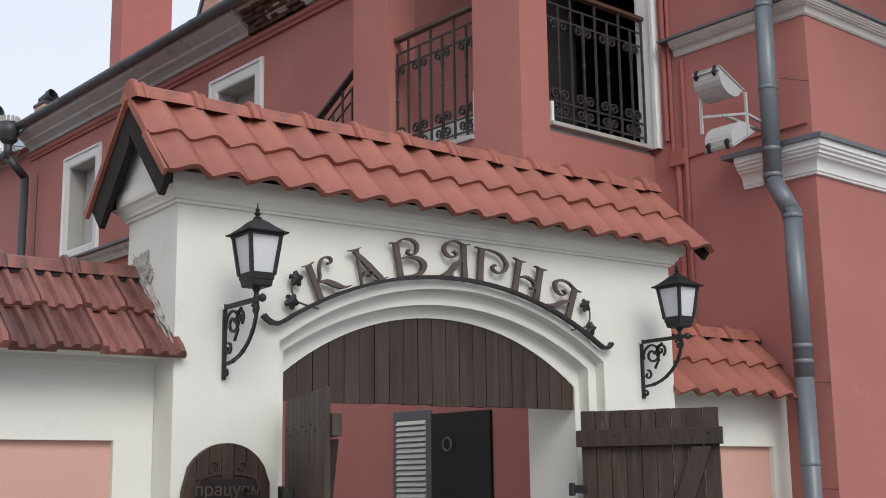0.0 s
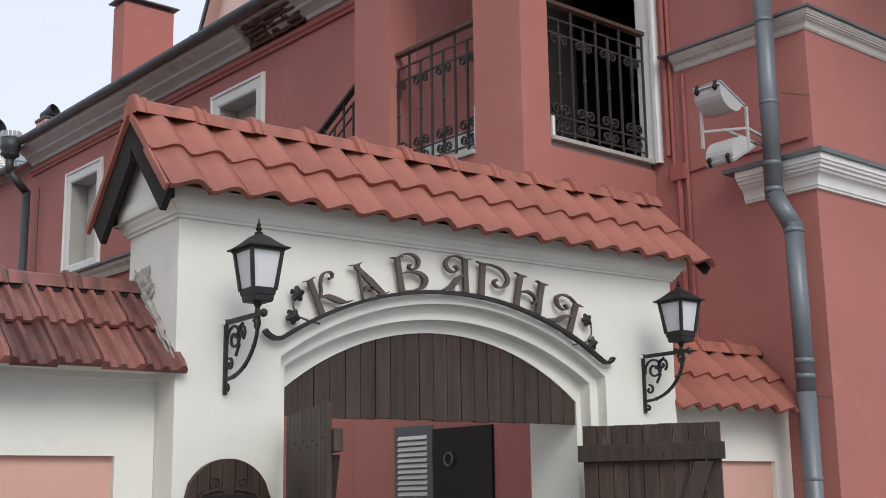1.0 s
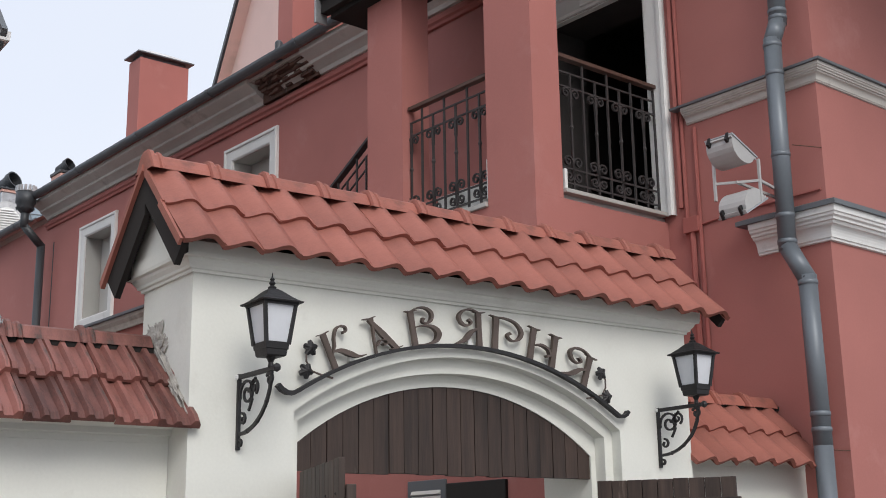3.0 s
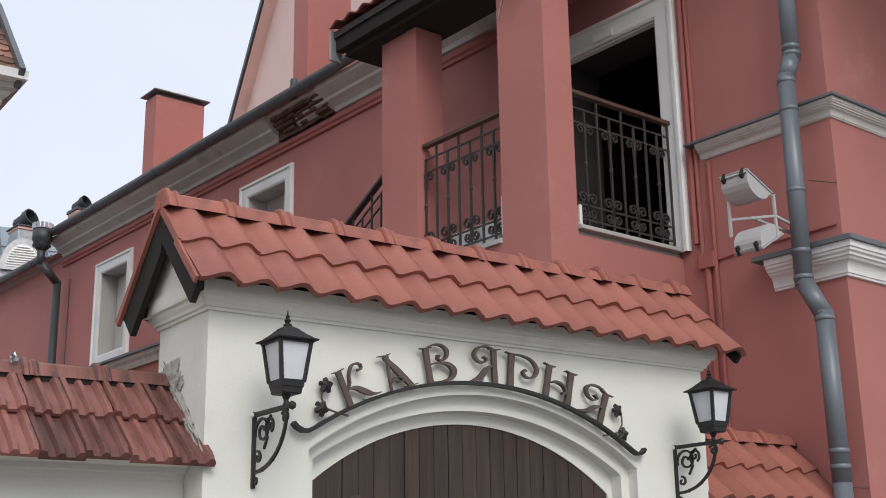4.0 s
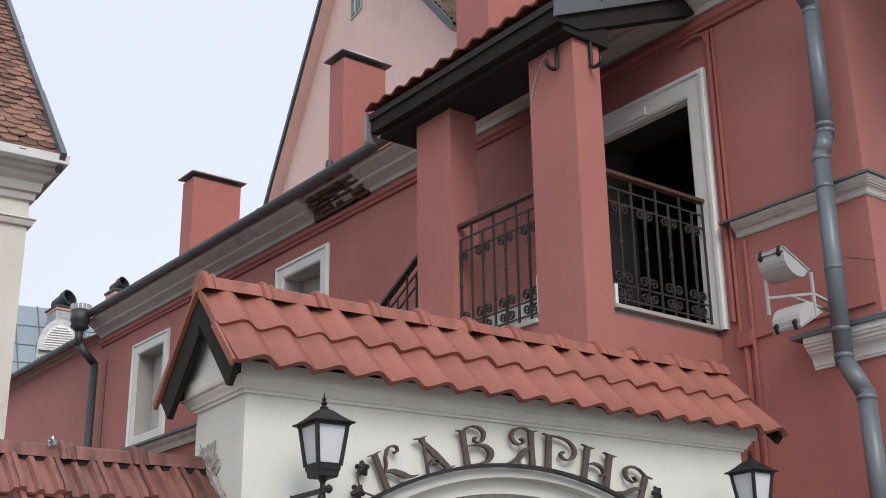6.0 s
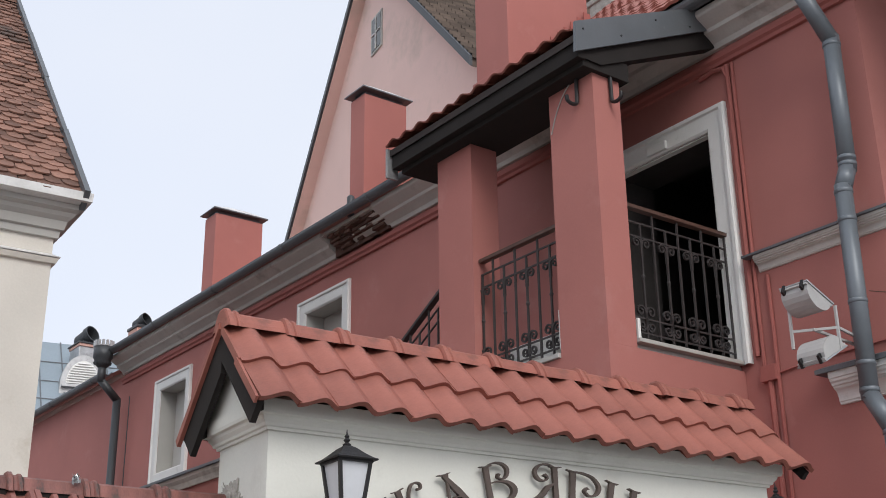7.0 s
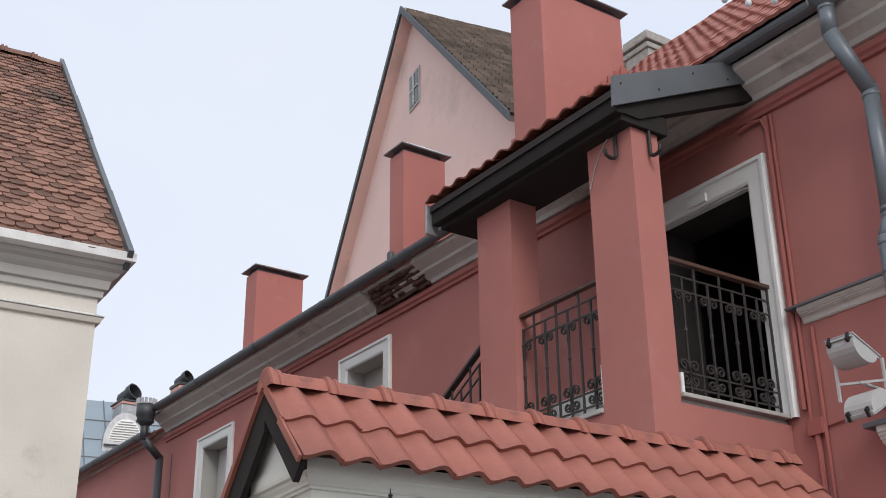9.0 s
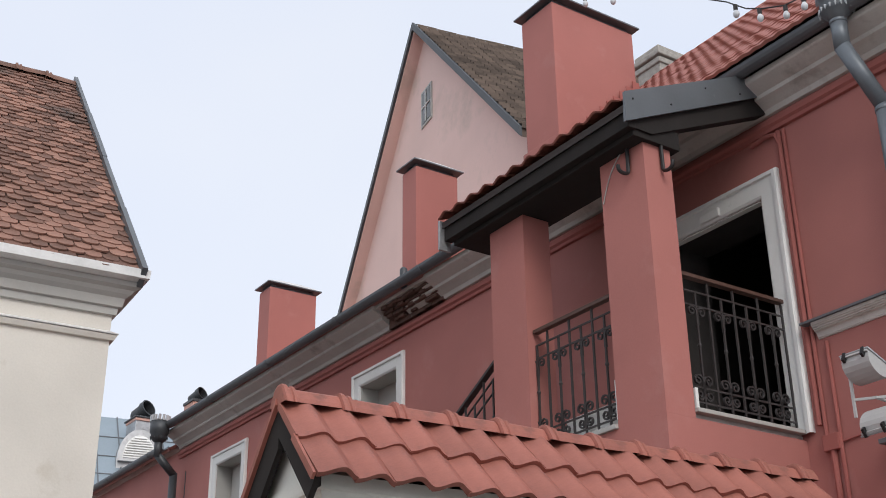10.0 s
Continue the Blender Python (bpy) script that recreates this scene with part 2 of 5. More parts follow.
def mesh_of(name, bm, material, smooth=False):
    bmesh.ops.recalc_face_normals(bm, faces=bm.faces)
    me = bpy.data.meshes.new(name)
    bm.to_mesh(me)
    bm.free()
    me.materials.append(material)
    for p in me.polygons:
        p.use_smooth = smooth
    return me


# ---- ground ----
GROUND = tagged(part("ground", boxes((-400, 400, -400, 400, -0.3, 0.0)), PAVING), "grey paved street ground", "ground", kind="structure")


# ---- clay roof tiles ----
def wave_tile(w, length, h=0.041, t=0.028):
    bm = bmesh.new()
    nx, ny = 12, 2
    top, low = [], []
    for j in range(ny + 1):
        y = length * j / ny
        row, under = [], []
        for i in range(nx + 1):
            f = i / nx
            g = 1 - f
            z = h * ((0.5 - 0.5 * math.cos(math.pi * g / 0.60)) ** 1.05 if g < 0.60 else (0.5 + 0.5 * math.cos(math.pi * (g - 0.60) / 0.40)) ** 0.9)
            z += 0.022 * j / ny
            row.append(bm.verts.new((f * w * 1.02, y, z)))
            under.append(bm.verts.new((f * w * 1.02, y - (0.006 if j == ny else 0), z - t)))
        top.append(row)
        low.append(under)
    for j in range(ny):
        for i in range(nx):
            bm.faces.new((top[j][i], top[j][i + 1], top[j + 1][i + 1], top[j + 1][i]))
    lip = [[bm.verts.new(v.co) for v in row] for row in (top[ny], low[ny])]
    for i in range(nx):
        bm.faces.new((lip[0][i], lip[0][i + 1], lip[1][i + 1], lip[1][i]))
    for i in (0, nx):
        edge = [[bm.verts.new(v[i].co) for v in rows] for rows in (top, low)]
        for j in range(ny):
            bm.faces.new((edge[0][j], edge[0][j + 1], edge[1][j + 1], edge[1][j]))
    bmesh.ops.delete(bm, geom=[v for row in low for v in row], context="VERTS")
    return bm


def ribbed_tile(w, length):
    """A flat interlocking tile with two troughs and a bevelled lower end."""
    prof = ((0, 0.010), (0.07, 0.030), (0.17, 0.030), (0.24, 0.006), (0.42, 0.004), (0.48, 0.024), (0.58, 0.024), (0.64, 0.004), (0.80, 0.006), (0.86, 0.032), (0.98, 0.034), (1.0, 0.012))
    bm = bmesh.new()
    rows = []
    for y, lift, cut in ((0, 0, 0), (length * 0.88, 0.034, 0), (length, 0.038, 0.012), (length, 0.038, 0.045)):
        rows.append([bm.verts.new((f * w, y, max(z + lift - cut, lift - 0.03) if cut < 0.04 else lift - 0.022)) for f, z in prof])
    for a, b in zip(rows, rows[1:]):
        for i in range(len(prof) - 1):
            bm.faces.new((a[i], a[i + 1], b[i + 1], b[i]))
    return bm


def ridge_tile(length, r=0.07):
    """A low angular ridge tile with a stepped double collar at one end."""
    shape = ((-1.22, -0.34), (-1.06, 0.02), (-0.60, 0.66), (-0.26, 0.84), (0.26, 0.84), (0.60, 0.66), (1.06, 0.02), (1.22, -0.34))
    bm = bmesh.new()
    rings = []
    for x, k in ((0, 1.08), (0.005, 1.30), (0.024, 1.32), (0.032, 1.08), (0.046, 1.08), (0.052, 1.21), (0.066, 1.20), (0.076, 0.98), (max(0.08, length * 0.6), 0.95), (length + 0.02, 0.94)):
        rings.append([bm.verts.new((x, r * k * y, r * k * z)) for y, z in shape])
    for a, b in zip(rings, rings[1:]):
        for i in range(len(shape) - 1):
            bm.faces.new((a[i], a[i + 1], b[i + 1], b[i]))
    bm.faces.new(rings[0])
    bm.faces.new(rings[-1])
    return bm


def slope_matrix(x, y, z, pitch, side=-1):
    """Tile axes on a slope that falls to -y (side -1) or +y: x along the ridge, y down the slope."""
    c, s = math.cos(pitch), math.sin(pitch)
    ax = Vector((side, 0, 0))
    ay = Vector((0, side * c, -s))
    az = ax.cross(ay)
    m = Matrix((ax, ay, az)).transposed().to_4x4()
    m.translation = (x, y, z)
    return m


def tiled_slope(parent, me, w, x0, x1, y_top, z_top, pitch, rows, step, side=-1, shift=0.0, jitter=0.004, name="tile"):
    n = max(1, round((x1 - x0) / w))
    for j in range(rows):
        d = step * j
        for i in range(n):
            x = x0 + (i + (1 if side < 0 else 0)) * (x1 - x0) / n + (shift * w if j % 2 else 0)
            if x > x1 + 0.02 and shift:
                continue
            m = slope_matrix(x, y_top + side * math.cos(pitch) * d, z_top - math.sin(pitch) * d + random.uniform(-1, 1) * jitter, pitch, side)
            m = m @ pose(random.uniform(-1, 1) * jitter, random.uniform(-1, 1) * jitter, 0, random.uniform(-0.6, 0.6), random.uniform(-0.5, 0.5), random.uniform(-0.5, 0.5))
            shared(name, me, m, parent)


WAVE = mesh_of("wave_tile", wave_tile(0.196, 0.36), TILE, True)
WAVE_PORCH = mesh_of("porch_tile", wave_tile(0.2, 0.37, 0.03, 0.014), TILE, True)
WAVE_LOW = mesh_of("wave_tile_small", wave_tile(0.178, 0.34), TILE, True)
RIBBED = mesh_of("ribbed_tile", ribbed_tile(0.197, 0.33), TILE_OLD)
RIDGE = mesh_of("ridge_tile", ridge_tile(0.305), TILE)
RIDGE_END = mesh_of("ridge_end_tile", ridge_tile(0.13), TILE)
RIDGE_OLD = mesh_of("old_ridge_tile", ridge_tile(0.33, 0.060), TILE_OLD)


def ring(bm, prof, x0, x1, y0, y1):
    """A moulding round a rectangle from (outward, z) pairs, mitred at the corners."""
    loops = [[bm.verts.new(p) for p in ((x0 - o, y0 - o, z), (x1 + o, y0 - o, z), (x1 + o, y1 + o, z), (x0 - o, y1 + o, z))] for o, z in prof]
    for a, b in zip(loops, loops[1:] + loops[:1]):
        for i in range(4):
            bm.faces.new((a[i], a[(i + 1) % 4], b[(i + 1) % 4], b[i]))
    return bm


# ---- gateway ----
GX0, GX1, GY0, GY1 = 2.235, 5.42, 5.0, 5.56
MID = 3.806


def arch_outline(half, spring, apex, top, n=28):
    """The gate wall's outline with an arched opening down to the ground."""
    rise = apex - spring
    r = (half * half + rise * rise) / (2 * rise)
    a = math.asin(half / r)
    arc = [(MID + r * math.sin(-a + 2 * a * i / n), apex - r + r * math.cos(-a + 2 * a * i / n)) for i in range(n + 1)]
    return [(GX0, 0), (MID - half, 0), *arc, (MID + half, 0), (GX1, 0), (GX1, top), (GX0, top)]


def on_gate(a, b, c):
    return (a, c, b)


gateway = thing("gateway", "white plastered gateway with arched opening and tiled roof", "gateway")
for half, spring, apex, c0, c1 in ((1.044, 2.326, 2.655, 5.0, 5.07), (0.985, 2.292, 2.580, 5.0702, 5.15), (0.950, 2.190, 2.520, 5.1502, 5.56)):
    bm = bmesh.new()
    extrude(bm, arch_outline(half, spring, apex, 3.02), on_gate, c0, c1)
    part("wall" if c0 == 5.0 else "arch_moulding", bm, WHITE, gateway, "white plaster wall face" if c0 == 5.0 else "stepped white arch moulding")
part("cornice", ring(bmesh.new(), ((0.0, 2.925), (0.012, 2.925), (0.014, 2.938), (0.026, 2.942), (0.030, 2.955), (0.044, 2.972), (0.048, 2.985), (0.066, 2.990), (0.070, 3.005), (0.072, 3.055), (0.0, 3.055)), GX0 - 0.001, GX1 + 0.001, GY0 - 0.001, GY1 + 0.001),
     WHITE, gateway, "moulded white cornice")
RY, RZ = 5.27, 3.472
PITCH = math.atan2(0.452, 0.445)
RX0, RX1 = 2.10, 5.60
for x in (GX0 - 0.06, GX1 - 0.13):
    bm = bmesh.new()
    extrude(bm, ((4.93, 3.03), (5.61, 3.03), (5.27, 3.42)), lambda a, b, c: (c, a, b), x, x + 0.18)
    part("gable", bm, WHITE, gateway, "white plaster gable end under the roof")
bm = bmesh.new()
extrude(bm, ((RY, RZ + 0.010), (RY + 0.485, RZ - 0.475), (RY + 0.462, RZ - 0.508), (RY, RZ - 0.020)), lambda a, b, c: (c, a, b), RX0 - 0.024, RX0 - 0.003)
part("verge_tile", bm, TILE, gateway, "red clay verge strip")
for d0, d1, x in ((0.03, 0.335, RX0 - 0.016), (0.315, 0.655, RX0 - 0.022)):
    bm = bmesh.new()
    cs, sn = math.cos(PITCH), math.sin(PITCH)
    edge = [(RY - cs * d + sn * e, RZ - sn * d - cs * e) for d, e in ((d0, 0.024), (d1, 0.016), (d1, -0.020), (d0, -0.012))]
    extrude(bm, edge, lambda a, b, c: (c, a, b), x, x + 0.014)
    part("verge_tile", bm, TILE, gateway, "turned-down red clay verge flange")
for side in (-1, 1):
    dy, dz = side * math.cos(PITCH), -math.sin(PITCH)
    for x0, x1, d0, d1, mt, nm in ((RX0, RX0 + 0.03, -0.125 if side < 0 else -0.165, -0.010, BEAM, "verge_board"), (RX1 - 0.03, RX1, -0.065, -0.010, BEAM, "verge_board"), (RX0 + 0.03, RX1 - 0.03, -0.045, -0.014, SOFFIT, "roof_deck")):
        bm = bmesh.new()
        ny, nz = side * math.sin(PITCH), math.cos(PITCH)
        ln = 0.50 if nm == "roof_deck" else 0.645
        poly = [(RY + ny * d0 * 0, RZ + d0 / nz), (RY, RZ + d1 / nz), (RY + dy * ln + ny * d1, RZ + dz * ln + nz * d1), (RY + dy * ln + ny * d0, RZ + dz * ln + nz * d0)]
        extrude(bm, poly, lambda a, b, c: (c, a, b), x0, x1)
        part(nm, bm, mt, gateway, "dark brown timber verge board" if nm == "verge_board" else "dark timber roof deck")
for x0, x1, rows in ((RX0 + 0.03, GX0 - 0.074, (4.94, 5.60)), (GX1 + 0.074, RX1 - 0.035, (5.60,))):
    for y in rows:
        part("purlin", soft_box(x0, x1, y - 0.05, y + 0.05, 2.985, 3.055, 0.004), BEAM, gateway, "dark timber eave plate")
roof_front = part("roof", boxes((RX0 + 0.05, RX1 - 0.05, RY - 0.02, RY + 0.02, RZ - 0.06, RZ - 0.02)), BEAM, gateway, "orange-red clay pantile roof with ridge tiles")
tiled_slope(roof_front, WAVE, 0.194, RX0, RX1, RY, RZ, PITCH, 2, 0.305)
tiled_slope(roof_front, WAVE, 0.194, RX0, RX1, RY, RZ, PITCH, 2, 0.305, side=1)
for i in range(12):
    shared("ridge_tile", RIDGE if i < 11 else RIDGE_END, pose(RX0 - 0.015 + i * 0.3062, RY + random.uniform(-0.004, 0.004), RZ + 0.003 + random.uniform(-0.004, 0.004), random.uniform(-3, 3), random.uniform(-0.8, 0.8), random.uniform(-0.8, 0.8)), roof_front)
# boarded tympanum above the gate
for i in range(21):
    x0 = MID - 0.950 + i * 1.90 / 21
    x1 = x0 + 1.90 / 21 - 0.004
    r = (0.950 ** 2 + 0.330 ** 2) / 0.66

    def top(x):
        return 2.520 - r + math.sqrt(max(0, r * r - (x - MID) ** 2)) + 0.012

    bm = bmesh.new()
    dip = random.uniform(-0.004, 0.004)
    y = 5.158 + random.uniform(0, 0.004)
    extrude(bm, ((x0, 2.063 + dip), (x1, 2.063 + dip), (x1, top(x1)), ((x0 + x1) / 2, top((x0 + x1) / 2)), (x0, top(x0))), on_gate, y, y + 0.028)
    part("board", bm, WOOD, gateway)
part("lintel_rail", soft_box(MID - 0.94, MID + 0.94, 5.19, 5.24, 2.068, 2.15, 0.004), WOOD, gateway, "dark timber rail behind the boards")


# ---- low walls beside the gateway ----
def low_wall(x0, x1, panels, label):
    w = thing("garden_wall", label, "wall")
    holes = [(a, b, 0.5, 1.868) for a, b in panels]
    part("wall", grid_wall(x0, x1, 0, 2.17, 5.2, 5.64, [], lambda a, z, c: (a, c, z)) if not holes else
         grid_wall(x0, x1, 0, 2.17, 5.2, 5.235, holes, lambda a, z, c: (a, c, z)), WHITE, w, "white plaster wall face")
    if holes:
        part("core", boxes((x0, x1, 5.2352, 5.64, 0, 2.17)), PINKP, w, "pale pink recessed wall panel")
    bm = bmesh.new()
    extrude(bm, ((5.2, 2.1705), (5.197, 2.1705), (5.197, 2.20), (5.17, 2.205), (5.165, 2.23), (5.12, 2.245), (5.11, 2.285), (5.73, 2.285), (5.72, 2.245), (5.675, 2.23), (5.67, 2.205), (5.64, 2.20), (5.64, 2.1705)), lambda a, b, c: (c, a, b), x0, x1)
    part("cornice", bm, WHITE, w, "moulded white coping under the tiles")
    return w


left_wall = low_wall(-7.0, GX0 - 0.002, [(-6.5, -3.6), (-3.1, -0.6), (-0.1, 2.052)], "white garden wall with pink panels and old tile coping")
right_wall = low_wall(GX1 + 0.002, 6.72, [(5.62, 6.546)], "short white garden wall with pink panel and clay tiles")
P2 = math.atan2(0.40, 0.42)
rl = part("roof", boxes((-7.0, GX0 - 0.01, 5.36, 5.48, 2.60, 2.63)), BEAM, left_wall, "weathered red interlocking tile coping")
tiled_slope(rl, RIBBED, 0.188, -7.0, GX0 + 0.03, 5.42, 2.640, P2, 2, 0.295, jitter=0.005)
tiled_slope(rl, RIBBED, 0.188, -7.0, GX0 + 0.03, 5.42, 2.640, P2, 2, 0.295, side=1, jitter=0.005)
for i in range(28):
    shared("ridge_tile", RIDGE_OLD, pose(GX0 - 0.05 - (i + 1) * 0.33, 5.42, 2.645 + random.uniform(-0.004, 0.004), 0, 0, 0), rl)
rr = part("roof", boxes((GX1 + 0.01, 6.70, 5.36, 5.48, 2.57, 2.60)), BEAM, right_wall, "orange-red clay pantile coping")
tiled_slope(rr, WAVE_LOW, 0.178, GX1 + 0.0, 6.66, 5.42, 2.600, P2, 2, 0.30)
tiled_slope(rr, WAVE_LOW, 0.178, GX1 + 0.0, 6.66, 5.42, 2.600, P2, 2, 0.30, side=1)
for i in range(4):
    shared("ridge_tile", RIDGE, pose(GX1 + 0.02 + i * 0.30, 5.42, 2.605, 0, 0, 0), rr)
bm = bmesh.new()
bmesh.ops.create_icosphere(bm, subdivisions=5, radius=1.0)
for v in bm.verts:
    k = 1 + 0.40 * noise.noise(v.co * 3) + 0.22 * noise.noise(v.co * 9) + 0.14 * noise.noise(v.co * 24)
    v.co = Vector((GX0 + 0.003 + v.co.x * 0.022 * k, 5.40 + v.co.y * 0.13 * k, 2.64 + v.co.z * 0.10 * k))
part("mortar_fillet", bm, MORTAR, left_wall, "rough grey mortar patch against the gateway", True)
bm = bmesh.new()
bmesh.ops.create_icosphere(bm, subdivisions=5, radius=1.0)
for v in bm.verts:
    k = 1 + 0.45 * noise.noise(v.co * 4) + 0.3 * noise.noise(v.co * 10) + 0.2 * noise.noise(v.co * 26)
    co = Vector((v.co.x * 0.022 * k, v.co.y * 0.30 * k, v.co.z * 0.035 * k))
    co.rotate(Euler((P2, 0, 0)))
    v.co = co + Vector((GX0 - 0.002, 5.22, 2.48))
part("mortar_fillet", bm, MORTAR, left_wall, "rough mortar flashing along the tiles", True)


# ---- gate leaves ----
def gate_leaf(hx, hy, angle, width, zt, material, name_label, side=-1, strap=0.03):
    g = thing("gate_leaf", name_label, "gate", pose(hx, hy, 0, 0, 0, angle), "gate leaves")
    n = 9
    for i in range(n):
        x0 = 0.01 + i * (width - 0.02) / n
        d = random.uniform(-0.0015, 0.0015)
        part("board", soft_box(x0, x0 + (width - 0.02) / n - 0.005, -0.012, 0.014, 0.12, zt + d, 0.003), material, g)
    near, far = (-0.052, -0.013) if side < 0 else (0.015, 0.054)
    for z in (0.35, zt - 0.15):
        part("ledge", soft_box(-0.01, width + 0.01, near, far, z - 0.045, z + 0.045, 0.004), material, g, "horizontal timber ledge")
    bm = bmesh.new()
    extrude(bm, ((0.10, 0.42), (0.20, 0.42), (width - 0.05, zt - 0.205), (width - 0.15, zt - 0.205)), lambda a, b, c: (a, c, b), near + 0.006, far)
    part("brace", bm, material, g, "diagonal timber brace")
    for z in (0.5, zt - 0.42):
        hinge = soft_box(-0.06, strap, -0.026, -0.0125, z - 0.022, z + 0.022, 0.003)
        lathe(hinge, ((0.016, z - 0.035), (0.019, z - 0.03), (0.019, z + 0.03), (0.016, z + 0.035)), -0.05, -0.02, 10)
        part("hinge", hinge, IRON, g, "black iron strap hinge")
    for i in range(n):
        for z in (0.35, zt - 0.15):
            nail = bmesh.new()
            bmesh.ops.create_icosphere(nail, subdivisions=1, radius=0.006)
            bmesh.ops.translate(nail, verts=nail.verts, vec=(0.045 + i * (width - 0.02) / n, (near if side < 0 else -0.012), z + 0.012 * (-1) ** i))
            part("nail", nail, IRON, g)
    return g


gate_leaf(4.640, 4.99, -60.0, 0.775, 2.040, WOODR, "weathered brown plank gate leaf standing open")
gate_leaf(2.80, 4.985, -109.5, 0.92, 2.045, WOODR, "dark brown plank gate leaf folded open", 1, 0.26)

# ---- courtyard building: local axes s along the wall, q out of it, z up ----
WU, WN = Vector((-0.069756, 0.997564, 0)), Vector((-0.997564, -0.069756, 0))
WM = Matrix((WU, WN, (0, 0, 1))).transposed().to_4x4()
WM.translation = -7.0617 * WN


def on_wall(a, z, c):
    return (a, c, z)


house = thing("courtyard_house", "red plastered two-storey house with grey cornices", "house", WM)
S0, S1, ZT = 4.37, 17.98, 7.04
DOOR = (5.845, 6.93, 4.12, 6.115)
WIN1, WIN2 = (11.465, 12.30, 5.0, 6.285), (15.635, 16.50, 5.0, 6.225)
part("wall", grid_wall(S0, S1, 0, ZT, -0.45, 0.0, [DOOR, WIN1, WIN2], on_wall), RED, house, "red painted plaster long wall")
part("end_wall", grid_wall(-8.0, -0.45, 0, ZT, S0, S0 + 0.4, [], lambda a, z, c: (c, a, z)), RED, house, "red painted plaster end wall")
part("far_wall", boxes((S1 + 0.002, 25.0, -0.5, 0.0, 0, 6.78)), RED, house, "red plaster wall of the lower far end")
# added room shell; its black colour paints the indoor shade
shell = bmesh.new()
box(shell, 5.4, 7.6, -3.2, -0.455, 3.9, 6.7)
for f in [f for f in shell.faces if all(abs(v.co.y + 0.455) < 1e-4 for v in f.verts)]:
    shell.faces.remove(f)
part("room", shell, BLACK, house, "room shell behind the doorway, coloured black as indoor shade")


def surround(a0, a1, z0, z1, w, q0, q1, parent, name, foot=False, material=None):
    prof = ((0.0, q0), (0.0, q1 - 0.012), (0.02, q1), (w - 0.05, q1), (w - 0.04, q1 + 0.018), (w - 0.01, q1 + 0.018), (w, q1), (w, q0))
    bm = bmesh.new()
    loops = []
    for o, q in prof:
        loops.append([bm.verts.new(p) for p in ((a0 - o, q, z0 - (0 if foot else o)), (a0 - o, q, z1 + o), (a1 + o, q, z1 + o), (a1 + o, q, z0 - (0 if foot else o)))])
    for a, b in zip(loops, loops[1:]):
        for i in range(3 if foot else 4):
            bm.faces.new((a[i], a[(i + 1) % 4], b[(i + 1) % 4], b[i]))
    return part(name, bm, material or OFFWHITE, parent, "white moulded surround")


for h, nm in ((WIN1, "window"), (WIN2, "window")):
    win = part(nm, boxes((h[0] - 0.01, h[1] + 0.01, -0.27, -0.245, h[2], h[3])), BLIND, house, "deep window recess with white surround")
    surround(*h, 0.175, -0.01, 0.028, win, "frame")
    part("reveal", grid_wall(h[0] - 0.001, h[1] + 0.001, h[2] - 0.001, h[3] + 0.001, -0.244, -0.004, [(h[0] + 0.004, h[1] - 0.004, h[2] + 0.004, h[3] - 0.004)], on_wall), REVEAL, win, "grey plaster reveal")
    part("board", soft_box(h[0] + 0.05, h[1] - 0.05, -0.2448, -0.225, h[2] + 0.05, h[3] - 0.05, 0.006), BLIND, win, "plain grey window board")
door = part("doorway", boxes((DOOR[0] - 0.02, DOOR[1] + 0.02, -0.45, -0.43, DOOR[2] - 0.05, DOOR[2])), OFFWHITE, house, "open dark doorway with white moulded surround")
surround(*DOOR, 0.20, -0.01, 0.035, door, "frame", foot=True)
# lining past the frame is coloured dark as the doorway's shade
part("lining", grid_wall(DOOR[0] - 0.001, DOOR[1] + 0.001, DOOR[2], DOOR[3] + 0.001, -0.449, -0.0602, [(DOOR[0] + 0.012, DOOR[1] - 0.012, DOOR[2] - 0.1, DOOR[3] - 0.012)], on_wall), BLACK, door, "inner lining coloured black as doorway shade")
part("reveal", grid_wall(DOOR[0] - 0.001, DOOR[1] + 0.001, DOOR[2], DOOR[3] + 0.001, -0.06, -0.004, [(DOOR[0] + 0.012, DOOR[1] - 0.012, DOOR[2] - 0.1, DOOR[3] - 0.012)], on_wall), OFFWHITE, door, "white painted reveal")
part("keystone", soft_box((DOOR[0] + DOOR[1]) / 2 - 0.11, (DOOR[0] + DOOR[1]) / 2 + 0.11, 0.0, 0.06, DOOR[3] + 0.02, DOOR[3] + 0.10, 0.012), OFFWHITE, door, "small white plaster block above the door")


def run(prof, a0, a1, material, parent, name, label="", flip=None):
    """A straight moulding along the wall from (out, z) pairs."""
    bm = bmesh.new()
    extrude(bm, prof, flip or (lambda q, z, a: (a, q, z)), a0, a1)
    return part(name, bm, material, parent, label)


BAND = ((0, 6.640), (0.03, 6.645), (0.035, 6.675), (0.055, 6.695), (0.055, 6.735), (0, 6.740))
CORN = ((0, 6.795), (0.03, 6.800), (0.05, 6.840), (0.10, 6.875), (0.145, 6.900), (0.155, 6.930), (0.21, 6.960), (0.27, 6.995), (0.28, 7.010), (0.28, 7.050), (0, 7.050))
run(BAND, S0 - 0.05, S1, RED_DEEP, house, "string_course", "red painted string course under the cornice")
run(CORN, S0 - 0.3, 10.47, GREY_CORN, house, "cornice", "grey moulded eaves cornice")
run(CORN, 11.57, S1, GREY_CORN, house, "cornice", "grey moulded eaves cornice with broken plaster")
run(((0, 7.01), (0.25, 7.01), (0.25, 7.05), (0, 7.05)), 10.4701, 11.5699, GREY_CORN, house, "cornice")
